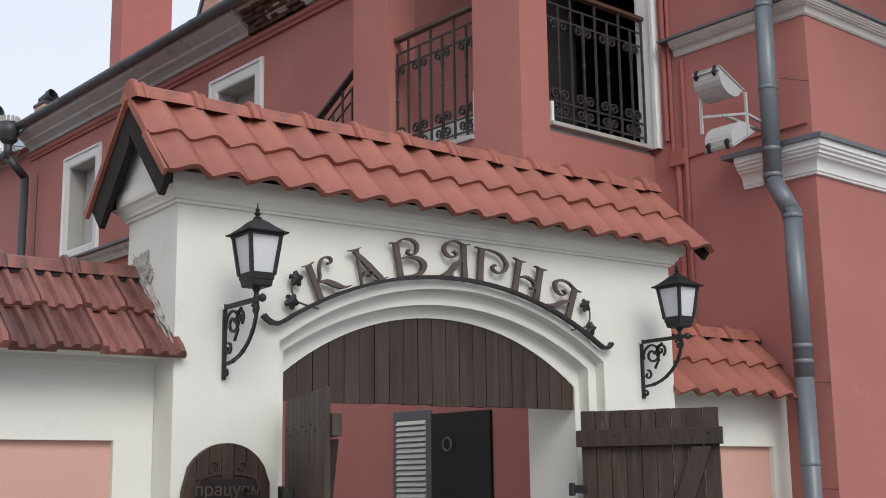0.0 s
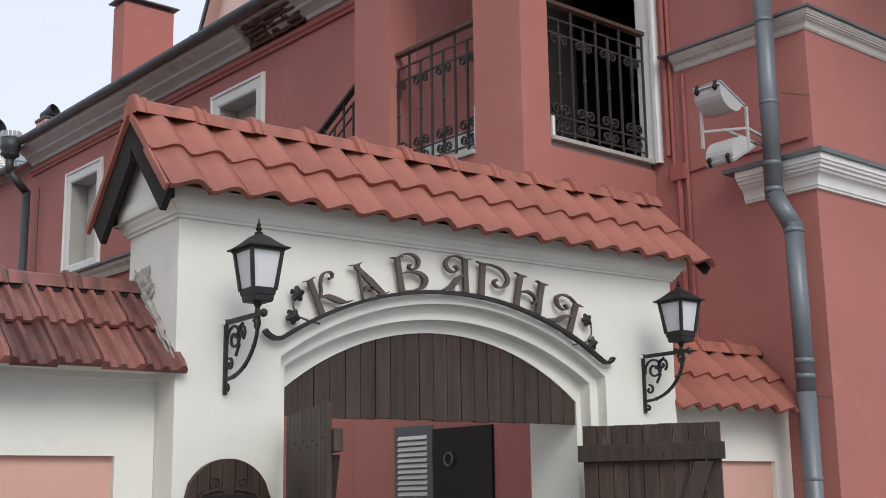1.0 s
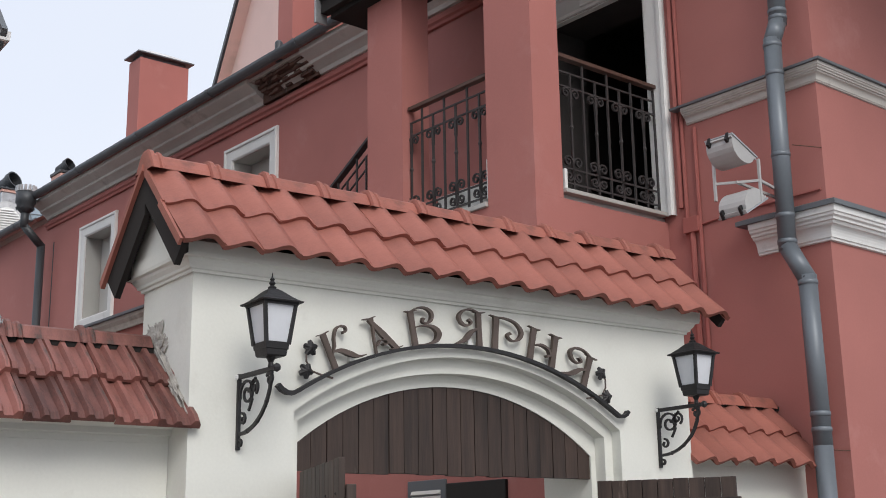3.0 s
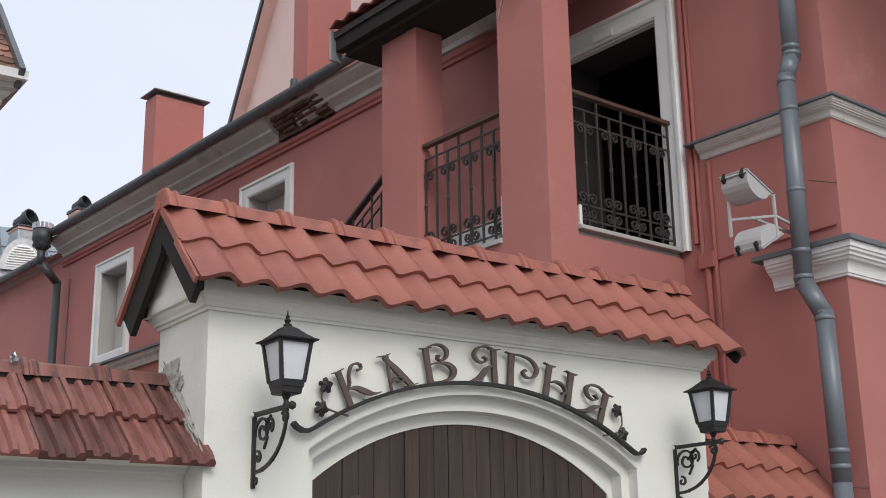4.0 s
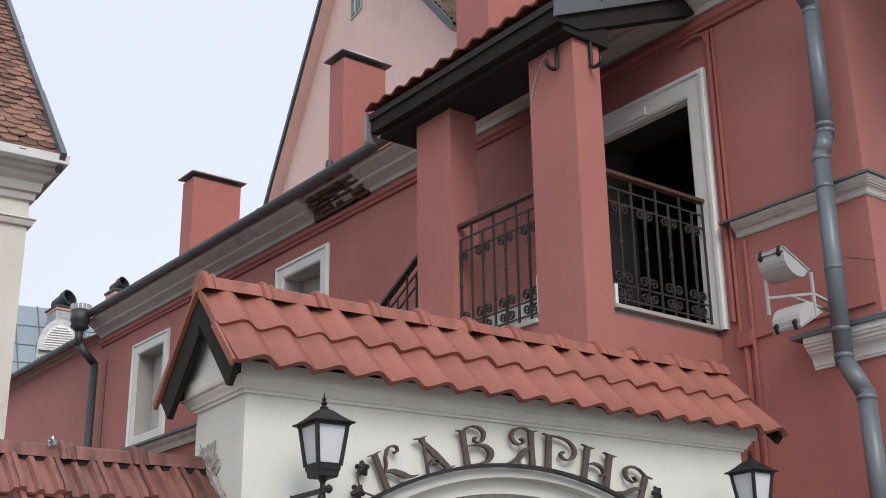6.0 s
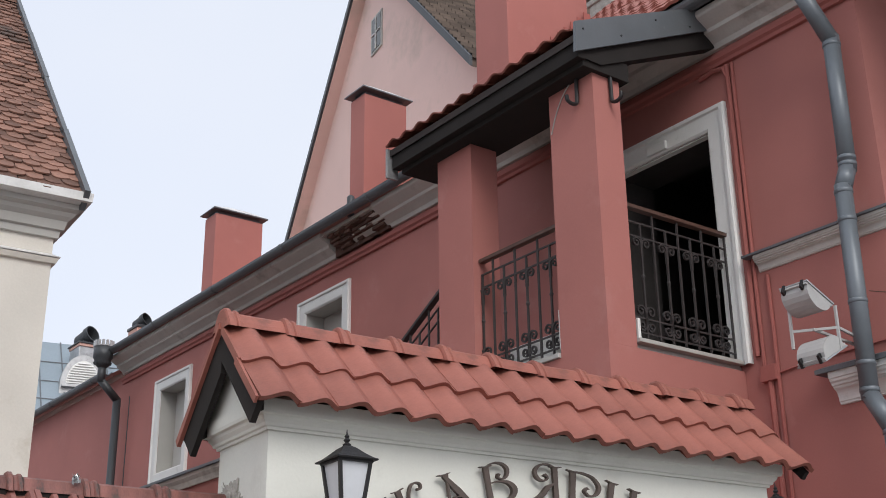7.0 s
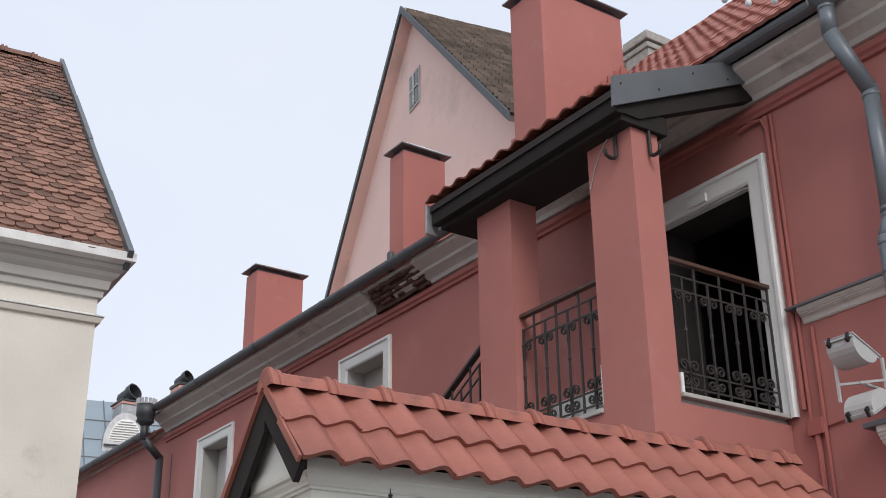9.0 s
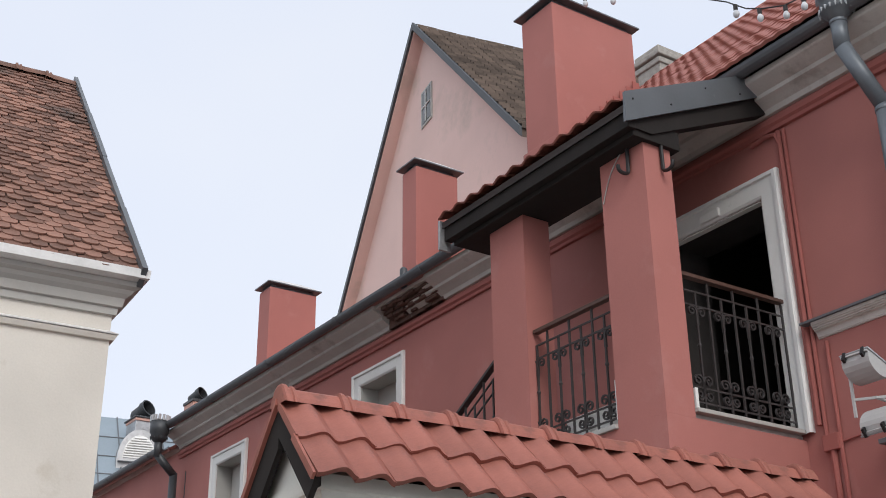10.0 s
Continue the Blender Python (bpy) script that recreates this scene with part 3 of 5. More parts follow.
broken = part("brick_patch", boxes((10.4702, 11.5698, 0.0, 0.05, 6.79, 7.009)), BRICK, house, "bare brick where the cornice has broken away")
# what is left of the moulding under the hole, broken off unevenly
rnd = random.Random(11)
rest = bmesh.new()
for i in range(22):
    f = i / 21
    top = 6.965 - 0.165 * f ** 1.5 + rnd.uniform(-0.022, 0.022)
    kept = [p for p in CORN[:-1] if p[1] < top]
    if len(kept) > 1:
        out = kept[-1][0] + rnd.uniform(-0.015, 0.01)
        extrude(rest, (*kept, (max(0.01, out), top), (0, top + 0.015)), lambda q, z, a: (a, q, z), 10.4701 + i * 0.05, 10.4701 + (i + 1) * 0.05 - 0.0003)
part("cornice", rest, GREY_CORN, house, "remaining lower part of the broken cornice", kind="stuff")
rnd = random.Random(5)
for j in range(5):
    z = 6.79 + j * 0.044
    for i in range(10):
        a = 10.42 + i * 0.116 + (0.05 if j % 2 else 0) + rnd.uniform(-0.01, 0.01)
        dq = 0.05 + 0.042 * j + rnd.uniform(-0.018, 0.018)
        if (j < 2 and rnd.random() < 0.35) or (i in (0, 9) and rnd.random() < 0.5):
            continue
        part("brick", soft_box(a, a + 0.12, 0.01, dq, z, z + 0.04, 0.006), BRICK, broken)


def gutter(a0, a1, q, z, r, parent, label):
    bm = bmesh.new()
    outer = [(q + r * math.cos(radians(180 + 180 * i / 8)), z + r * math.sin(radians(180 + 180 * i / 8))) for i in range(9)]
    inner = [(q + (r - 0.008) * math.cos(radians(360 - 180 * i / 8)), z + (r - 0.008) * math.sin(radians(360 - 180 * i / 8))) for i in range(9)]
    extrude(bm, outer + inner, lambda b, c, a: (a, b, c), a0, a1)
    for k in range(int((a1 - a0) / 1.9) + 1):
        a = a0 + 0.6 + k * 1.9
        if a < a1:
            extrude(bm, [(q + (r + 0.008) * math.cos(radians(180 + 180 * i / 8)), z + (r + 0.008) * math.sin(radians(180 + 180 * i / 8))) for i in range(9)], lambda b, c, d: (d, b, c), a, a + 0.05)
    return part("gutter", bm, ZINC, parent, label)


gutter(S0 - 0.3, S1 - 0.1, 0.345, 7.108, 0.070, house, "grey zinc eaves gutter")
gutter(S1 + 0.2, 25.0, 0.20, 6.88, 0.07, house, "grey zinc gutter of the lower end")
# low roof over the long part, steeper tiled roof over the near part
bm = bmesh.new()
extrude(bm, ((0.36, 7.10), (-6.0, 11.20), (-6.0, 11.05), (0.30, 7.052)), lambda q, z, a: (a, q, z), 9.95, S1 - 0.12)
part("roof", bm, TILE_ROOF, house, "low tiled roof behind the gutter")
bm = bmesh.new()
extrude(bm, ((0.17, 6.83), (-6.0, 10.70), (-6.0, 10.55), (0.14, 6.785)), lambda q, z, a: (a, q, z), S1 + 0.11, 25.0)
part("roof", bm, TILE_ROOF, house, "low roof of the far end")


def tile_field(a0, a1, q0, z0, q1, z1, w, rows, parent, label, material, h=0.03, lip=0.03, name="roof"):
    """Rows of small waved tiles on a slope from the eave (q0, z0) to the ridge (q1, z1)."""
    length = math.hypot(q1 - q0, z1 - z0)
    uq, uz = (q1 - q0) / length, (z1 - z0) / length
    nq, nz = -uz, uq
    if nz < 0:
        nq, nz = -nq, -nz
    verts, faces = [], []
    n = int((a1 - a0) / w)
    step = length / rows
    for j in range(rows):
        for i in range(n):
            base = len(verts)
            dz = random.uniform(-0.004, 0.004)
            for d, up in ((step * j - 0.03, lip), (step * j - 0.03, 0.0), (step * (j + 1), 0.004)):
                for k in range(5):
                    f = k / 4
                    hh = h * (0.5 - 0.5 * math.cos(2 * math.pi * f)) + dz
                    top = up + hh if up != 0.0 else -0.005 + hh * 0.6
                    verts.append((a0 + (i + f) * w, q0 + uq * d + nq * top, z0 + uz * d + nz * top))
            for k in range(4):
                faces.append((base + k, base + k + 1, base + 6 + k, base + 5 + k))
                faces.append((base + k, base + k + 1, base + 11 + k, base + 10 + k))
    me = bpy.data.meshes.new(name)
    me.from_pydata(verts, [], faces)
    me.materials.append(material)
    ob = new(name, me)
    ob.parent = parent
    return tagged(ob, label, kind="stuff")


bm = bmesh.new()
extrude(bm, ((0.34, 7.12), (-2.55, 10.02), (-5.6, 7.12)), lambda q, z, a: (a, q, z), 1.0, 9.30)
part("roof_body", bm, BEAM, house, "roof structure")
tile_field(1.0, 9.32, 0.42, 7.135, -2.56, 10.07, 0.13, 22, house, "red clay tiled steep roof", TILE_ROOF, h=0.014, lip=0.020)


def chimney(s0, s1, q0, q1, z0, z1, label, cap=0.065):
    c = part("chimney", soft_box(s0, s1, q1, q0, z0, z1, 0.012), RED, house, label)
    sm, qm = (s0 + s1) / 2, (q0 + q1) / 2
    part("collar", soft_box(s0 + 0.04, s1 - 0.04, q1 + 0.04, q0 - 0.04, z1 - 0.01, z1 + 0.06, 0.006), ZINC, c, "dark vent gap under the cap")
    bm = bmesh.new()
    lo = [bm.verts.new(p) for p in ((s0 - cap, q1 - cap, z1 + 0.06), (s1 + cap, q1 - cap, z1 + 0.06), (s1 + cap, q0 + cap, z1 + 0.06), (s0 - cap, q0 + cap, z1 + 0.06))]
    mi = [bm.verts.new(v.co + Vector((0, 0, 0.018))) for v in lo]
    hi = [bm.verts.new((sm + (v.co.x - sm) * 0.35, qm + (v.co.y - qm) * 0.35, z1 + 0.17)) for v in lo]
    for i in range(4):
        bm.faces.new((lo[i], lo[(i + 1) % 4], mi[(i + 1) % 4], mi[i]))
    bm.faces.new(lo)
    bm.faces.new(mi)
    bmesh.ops.delete(bm, geom=hi, context="VERTS")
    # darker metal on rim and underside paints the cap's shaded side
    part("cap_rim", bm, ZINC, c, "metal cap rim, coloured dark for underside shade")
    bm = bmesh.new()
    lo = [bm.verts.new((sm + i * (s1 - s0 + 2 * cap) / 2, qm + j * (q0 - q1 + 2 * cap) / 2, z1 + 0.0785)) for i, j in ((-1, -1), (1, -1), (1, 1), (-1, 1))]
    hi = [bm.verts.new((sm + (v.co.x - sm) * 0.35, qm + (v.co.y - qm) * 0.35, z1 + 0.19)) for v in lo]
    for i in range(4):
        bm.faces.new((lo[i], lo[(i + 1) % 4], hi[(i + 1) % 4], hi[i]))
    bm.faces.new(lo)
    bm.faces.new(hi)
    part("cap", bm, PALEZINC, c, "pale sheet-metal chimney cap")
    return c


wide = chimney(9.272, 9.868, -0.8, -2.09, 7.4, 10.45, "wide red plastered chimney stack with metal cap", 0.07)
part("plinth", soft_box(9.235, 9.905, -2.13, -0.765, 7.4, 8.615, 0.012), RED, wide, "slightly projecting plastered plinth")
for i in range(11):
    q0 = -0.86 - i * 0.112
    z0 = 8.60 + i * 0.112 * 0.955
    bm = bmesh.new()
    extrude(bm, ((q0, z0 - 0.22), (q0, z0 + 0.03), (q0 - 0.112, z0 + 0.03), (q0 - 0.112, z0 - 0.12)), lambda a, b, c: (c, a, b), 9.222 + 0.001 * (i % 2), 9.2345 + 0.001 * (i % 2))
    part("flashing", bm, RED_DEEP, wide, "red painted stepped metal flashing")
chimney(12.30, 12.65, -0.8, -1.484, 7.4, 9.58, "red plastered chimney with metal cap")
chimney(16.70, 17.09, -0.8, -1.65, 7.4, 9.34, "red plastered chimney with pale metal cap")
stack = part("chimney", soft_box(10.28, 10.74, -4.10, -3.58, 7.5, 11.30, 0.03), MORTAR, house, "weathered stone chimney")
for z, o in ((11.12, 0.03), (11.23, 0.06), (11.32, 0.02)):
    part("course", soft_box(10.28 - o, 10.74 + o, -4.10 - o, -3.58 + o, z, z + 0.088, 0.02), MORTAR, stack, "projecting stone course")

bm = bmesh.new()
lathe(bm, ((0.035, 7.06), (0.045, 7.08), (0.045, 7.30), (0.03, 7.32)), 10.95, 0.24, 12)
part("vent_stub", bm, DARKZINC, house, "short dark pipe stub behind the gutter", True)

# cornices with metal flashing on the near end of the house
for s_from, z0, z1, dp in ((5.49, 4.795, 4.945, 0.08), (4.93, 3.66, 3.925, 0.125)):
    hh = z1 - z0
    prof = [(0, z0), (dp * 0.16, z0 + 0.003), (dp * 0.18, z0 + hh * 0.07)]
    prof += [(dp * (0.24 + 0.34 * (1 - math.cos(radians(15 * t)))), z0 + hh * (0.08 + 0.30 * math.sin(radians(15 * t)))) for t in range(7)]
    prof += [(dp * 0.62, z0 + hh * 0.41), (dp * 0.64, z0 + hh * 0.45), (dp * 0.76, z0 + hh * 0.46), (dp * 0.78, z0 + hh * 0.52), (dp * 0.90, z0 + hh * 0.56), (dp * 0.92, z0 + hh * 0.62), (dp, z0 + hh * 0.64), (dp, z0 + hh * 0.80), (0, z0 + hh * 0.80)]
    bm = bmesh.new()
    flash = bmesh.new()
    top = ((0.0, z0 + hh * 0.80), (dp + 0.022, z0 + hh * 0.80), (dp + 0.022, z0 + hh * 0.92), (0.0, z1 + 0.03))
    for b, pr in ((bm, prof), (flash, top)):
        off = 0.09 if b is flash else 0.0
        ends = [[b.verts.new(p) for p in ((s_from + off, q, z), (S0 - q, q, z), (S0 - q, -8.0, z))] for q, z in pr]
        for m0, m1 in zip(ends, ends[1:] + ends[:1]):
            for i in range(2):
                b.faces.new((m0[i], m0[i + 1], m1[i + 1], m1[i]))
        b.faces.new([e[0] for e in ends])
    part("cornice", bm, OFFWHITE if dp > 0.1 else GREY_CORN, house, "off-white moulded cornice wrapping the corner")
    part("flashing", flash, ZINC, house, "grey metal flashing on the cornice")

# ---- porch over the stair landing ----
porch = thing("stair_porch", "red plastered porch with two square piers and tiled roof", "porch", WM)
part("base", boxes((5.732, 7.212, 0.002, 1.405, 0, 4.08)), RED, porch, "solid red plastered porch base")
part("landing", soft_box(5.76, 7.66, 0.003, 1.32, 4.081, 4.12, 0.008), STONE, porch, "pale stone landing slab")
part("pier", boxes((5.732, 6.22, 1.13, 1.405, 4.0805, 6.43)), RED, porch, "square red plastered pier")
part("pier", boxes((7.213, 7.68, 1.13, 1.405, 0, 6.43)), RED, porch, "square red plastered pier")
for i in range(14):
    s = 7.69 + i * 0.28
    part("step", boxes((s, s + 0.279, 0.003, 1.39, 0, max(0.1, 4.0 - 0.175 * (i + 1)))), RED, porch, "red plastered stair step")
bm = bmesh.new()
EAVE, TOPQ = (1.62, 6.395), (-0.25, 7.231)
extrude(bm, ((EAVE[0], EAVE[1]), (TOPQ[0], TOPQ[1]), (TOPQ[0], TOPQ[1] - 0.06), (EAVE[0], EAVE[1] - 0.06)), lambda q, z, a: (a, q, z), 5.665, 8.1)
part("ceiling", bm, SOFFIT, porch, "dark boarded underside of the porch roof")
part("beam", soft_box(5.668, 8.095, 1.52, 1.60, 6.215, 6.39, 0.006), BEAM, porch, "dark timber eaves beam")
# added dark box, fills in the shade between pier tops and roof
part("beam", soft_box(5.69, 8.05, 1.06, 1.53, 6.172, 6.33, 0.006), BEAM, porch, "added dark filler box for the shade above the piers")
for s in (6.0, 6.6, 7.2, 7.8):
    bm = bmesh.new()
    extrude(bm, ((1.56, 6.36), (0.0, 7.057), (0.0, 6.957), (1.56, 6.26)), lambda q, z, a: (a, q, z), s, s + 0.09)
    part("rafter", bm, BEAM, porch, "dark timber rafter")
porch_roof = part("roof", boxes((5.68, 8.12, -0.27, -0.23, 7.18, 7.22)), BEAM, porch, "orange-red clay pantile porch roof")
tiled_slope(porch_roof, WAVE_PORCH, 0.2, 5.68, 8.12, -0.22, 7.245, math.atan2(0.836, 1.87), 6, 0.335, side=1)
bm = bmesh.new()
extrude(bm, ((1.648, 6.229), (1.635, 6.488), (-0.125, 7.272), (-0.20, 7.085)), lambda q, z, a: (a, q, z), 5.637, 5.661)
part("verge_flashing", bm, ZINC, porch, "grey metal verge flashing")
bm = bmesh.new()
extrude(bm, ((1.56, 6.36), (0.0, 7.057), (0.0, 6.83), (1.36, 6.222), (1.56, 6.227)), lambda q, z, a: (a, q, z), 5.672, 5.78)
part("verge_rafter", bm, BEAM, porch, "dark timber verge rafter")
for k in range(4):
    q = 1.56 - 0.4 * k
    bm = bmesh.new()
    tube(bm, [(5.639, q, 6.47 - (q - 1.64) * 0.447 - 0.06 - 0.10 * (k % 2)), (5.631, q, 6.47 - (q - 1.64) * 0.447 - 0.06 - 0.10 * (k % 2))], 0.008, 8)
    part("screw", bm, IRON, porch)
part("verge_flashing", soft_box(8.10, 8.125, 1.53, 1.65, 6.13, 6.41, 0.003), SHEET, porch, "pale metal end cap of the eaves")
for s, q in ((5.722, 1.24), (5.88, 1.415)):
    bm = bmesh.new()
    out = Vector((-1, 0, 0)) if q < 1.3 else Vector((0, 1, 0))
    p = Vector((s, q, 6.17))
    hook = [(0.012, 0.02), (0.016, -0.19)] + [(0.066 - 0.05 * math.cos(radians(18 * k)), -0.19 - 0.03 * math.sin(radians(18 * k))) for k in range(1, 11)] + [(0.118, -0.165)]
    tube(bm, [p + out * a + Vector((0, 0, b)) for a, b in hook], 0.015, 8)
    part("bracket", bm, IRON, porch, "black iron lamp bracket")


bm = bmesh.new()
tube(bm, rounded([(5.85, 1.41, 6.20), (5.95, 1.412, 6.19), (6.06, 1.412, 6.10), (6.14, 1.412, 5.98), (6.20, 1.412, 5.84)]), 0.005, 6)
part("cable", bm, STONE, porch, "thin pale cable on the pier")


# ---- wrought-iron railings ----
def railing(length, height, label, m, slope=0.0):
    r = thing("railing", label, "railing", m, "porch and stair railings")
    zo = lambda x: slope * x
    bm = bmesh.new()
    extrude(bm, ((0, height - 0.028), (length, height - 0.028 + zo(length)), (length, height + zo(length)), (0, height)), lambda a, b, c: (a, c, b), -0.028, 0.028)
    part("handrail", bm, WOODCAP if not slope else RAIL, r, "brown moulded handrail")
    for z in (0.07, 0.18, height - 0.24, height - 0.13):
        bm = bmesh.new()
        extrude(bm, ((0, z - 0.006), (length, z - 0.006 + zo(length)), (length, z + 0.006 + zo(length)), (0, z + 0.006)), lambda a, b, c: (a, c, b), -0.007, 0.007)
        part("rail", bm, RAIL, r)
    n = max(2, round(length / 0.135))
    for i in range(n + 1):
        x = 0.012 + (length - 0.024) * i / n
        bm = bmesh.new()
        full = i % 2 == 0
        box(bm, x - 0.0075, x + 0.0075, -0.0075, 0.0075, zo(x), (height - 0.036 if full else height - 0.13) + zo(x))
        if not full:
            lathe(bm, ((0.009, 0.48 + zo(x)), (0.017, 0.50 + zo(x)), (0.009, 0.52 + zo(x))), x, 0, 8)
        part("baluster", bm, RAIL, r)
        if not full and not slope:
            for dx in (-1, 1):
                for cz, fl, r0 in ((height - 0.285, 1, 0.042), (0.235, 1, 0.045), (0.125, -1, 0.040)):
                    bm = bmesh.new()
                    pts = [(x + dx * (0.006 + r0 + (px - r0)), cz + fl * pz) for px, pz in curl(r0, 0, r0, 0.010, 180, 180 - 480, 18)]
                    ribbon(bm, [(x + dx * 0.006, cz + (-0.10 if fl > 0 else 0.10)), *pts], 0.010, lambda a, b, c: (a, c, b), -0.009, 0.009)
                    part("scroll", bm, RAIL, r, "iron scroll")
    return r


railing(1.09, 1.045, "dark wrought-iron landing railing with scrolls", WM @ pose(5.775, 1.12, 4.15, 0, 0, -90))
railing(0.975, 1.02, "dark wrought-iron landing railing between piers", WM @ pose(6.228, 1.33, 4.121, 0, 0, 0))
railing(2.2, 0.95, "dark sloping iron stair railing", WM @ pose(7.69, 1.30, 4.17, 0, 0, 0), -0.55)
part("kick_board", soft_box(6.235, 6.93, 1.27, 1.285, 4.1205, 4.335, 0.004), OFFWHITE, porch, "white board behind the railing foot")
part("landing_edge", soft_box(6.222, 7.211, 1.3205, 1.43, 4.0808, 4.118, 0.006), STONE, porch, "pale worn stone landing edge between the piers")
part("landing_edge", soft_box(5.70, 5.78, 0.036, 1.129, 4.1205, 4.152, 0.006), STONE, porch, "pale stone sill edge")
for s, q, h in ((6.24, 1.38, 0.30), (5.735, 1.11, 0.15)):
    part("post_base", soft_box(s - 0.012, s + 0.012, q - 0.02, q + 0.006, 4.1525, 4.1525 + h, 0.004), OFFWHITE, porch, "white painted upstand")

# yard doors seen through the gate
yard = part("louvre_shutter", soft_box(6.73, 7.167, 1.392, 1.42, 0.2, 2.185, 0.006), ZINC, porch, "grey louvred shutter door")
for i in range(46):
    z = 0.28 + i * 0.04
    bm = bmesh.new()
    extrude(bm, ((1.4205, z), (1.436, z + 0.004), (1.4205, z + 0.030)), lambda q, zz, a: (a, q, zz), 6.785, 7.115)
    part("slat", bm, BLIND, yard)
yd = part("yard_door", soft_box(6.096, 6.715, 1.392, 1.43, 0.1, 2.15, 0.008), JET, porch, "black panelled yard door")
bm = bmesh.new()
tube(bm, [(6.52 + 0.045 * math.cos(radians(a)), 1.45, 1.93 + 0.045 * math.sin(radians(a))) for a in range(0, 361, 30)], 0.007, 6, False)
part("knocker", bm, ZINC, yd, "round iron door knocker")


# ---- wall lanterns ----
def lantern(x, y, z, label, turn=0.0):
    """A square tapering lantern; z is the height of its bracket arm."""
    t = thing("wall_lantern", label, "lantern", pose(x, y, z, 0, 0, turn) @ Matrix.Diagonal((0.80, 0.86, 0.95, 1.0)), "lanterns beside the gate")
    arm = soft_box(-0.011, 0.011, -0.42, 0.0, -0.011, 0.011, 0.003)
    lathe(arm, ((0.004, -0.02), (0.019, -0.012), (0.022, 0.0), (0.019, 0.012), (0.004, 0.02)), 0, -0.42, 10)
    part("arm", arm, IRON, t, "black iron bracket arm")
    part("wall_bar", soft_box(-0.011, 0.011, -0.016, 0.004, -0.345, 0.015, 0.003), IRON, t, "black iron wall bar")
    on = lambda a, b, c: (c, -1.22 * a, b)
    bm = bmesh.new()
    arc = [(0.30 - 0.28 * (1 - math.cos(radians(k * 9))) , -0.012 - 0.26 * math.sin(radians(k * 9))) for k in range(11)]
    ribbon(bm, arc, 0.016, on, -0.007, 0.007)
    part("brace", bm, IRON, t, "curved black iron brace")
    for pts in (curl(0.085, -0.085, 0.070, 0.012, 200, 200 - 560, 26), curl(0.145, -0.062, 0.040, 0.008, -60, 420, 20), curl(0.045, -0.205, 0.030, 0.006, 100, -260, 16),
                curl(0.285, -0.045, 0.032, 0.006, 150, -290, 18), [(0.10, -0.17), (0.13, -0.12), (0.11, -0.07), (0.16, -0.02)], curl(0.024, -0.315, 0.020, 0.006, 150, -200, 12)):
        bm = bmesh.new()
        ribbon(bm, pts, 0.012, on, -0.006, 0.006)
        part("scroll", bm, IRON, t, "wrought-iron scroll")
    for a, b in ((0.262, -0.142), (0.181, -0.225), (0.092, -0.263)):
        bm = bmesh.new()
        bmesh.ops.create_icosphere(bm, subdivisions=2, radius=0.013)
        bmesh.ops.translate(bm, verts=bm.verts, vec=(0, -1.22 * a, b))
        part("knot", bm, IRON, t)
    cy = -0.355
    bm = bmesh.new()
    lathe(bm, ((0.012, 0.0), (0.016, 0.012), (0.013, 0.03), (0.024, 0.05), (0.026, 0.058)), 0, cy, 12)
    part("stem", bm, IRON, t, "turned iron stem")
    q = math.sqrt(2)
    bm = bmesh.new()
    lathe(bm, ((0.054 * q, 0.055), (0.060 * q, 0.06), (0.064 * q, 0.085), (0.068 * q, 0.088), (0.072 * q, 0.118), (0.066 * q, 0.12)), 0, cy, 4, True)
    part("base", bm, IRON, t, "black lantern base")
    bm = bmesh.new()
    lathe(bm, ((0.064 * q, 0.121), (0.090 * q, 0.292)), 0, cy, 4, True)
    part("glass", bm, FROST, t, "frosted white lantern glass")
    for sx in (-1, 1):
        for sy in (-1, 1):
            bm = bmesh.new()
            tube(bm, [(sx * 0.068, cy + sy * 0.068, 0.11), (sx * 0.094, cy + sy * 0.094, 0.298)], 0.013, 4)
            part("corner_bar", bm, IRON, t)
    for zz, w in ((0.297, 0.105), ):
        bm = bmesh.new()
        lathe(bm, ((w * q, zz - 0.008), (w * q, zz + 0.008), (0.124 * q, zz + 0.002), (0.127 * q, zz + 0.009), (0.105 * q, zz + 0.018), (0.075 * q, zz + 0.038), (0.040 * q, zz + 0.066), (0.018 * q, zz + 0.078)), 0, cy, 4, True)
        part("roof", bm, IRON, t, "flared black lantern roof")
    bm = bmesh.new()
    lathe(bm, ((0.022, 0.374), (0.024, 0.382), (0.010, 0.390), (0.019, 0.402), (0.009, 0.412), (0.014, 0.42), (0.005, 0.43), (0.002, 0.452)), 0, cy, 12)
    part("finial", bm, IRON, t, "turned finial")
    bm = bmesh.new()
    lathe(bm, ((0.012, -0.012), (0.018, -0.006), (0.018, 0.006), (0.012, 0.012)), -0.006, 0.0, 8)
    part("wall_plug", bm, OFFWHITE, t, "white wall fixing")


lantern(2.474, 5.0 - 0.004, 2.462, "black iron wall lantern with frosted glass on scroll bracket")
lantern(5.152, 5.0 - 0.004, 2.455, "black iron lantern with frosted glass near the wall corner")

# ---- iron letters on an arched bar ----
sign = thing("iron_sign", "brown iron cafe lettering on an arched bar", "sign")
ACX, ACZ, AR = 3.775, 0.797, 1.910
SY0, SY1 = 4.955, 4.972


def on_sign(a, b, c):
    return (a, c, b)


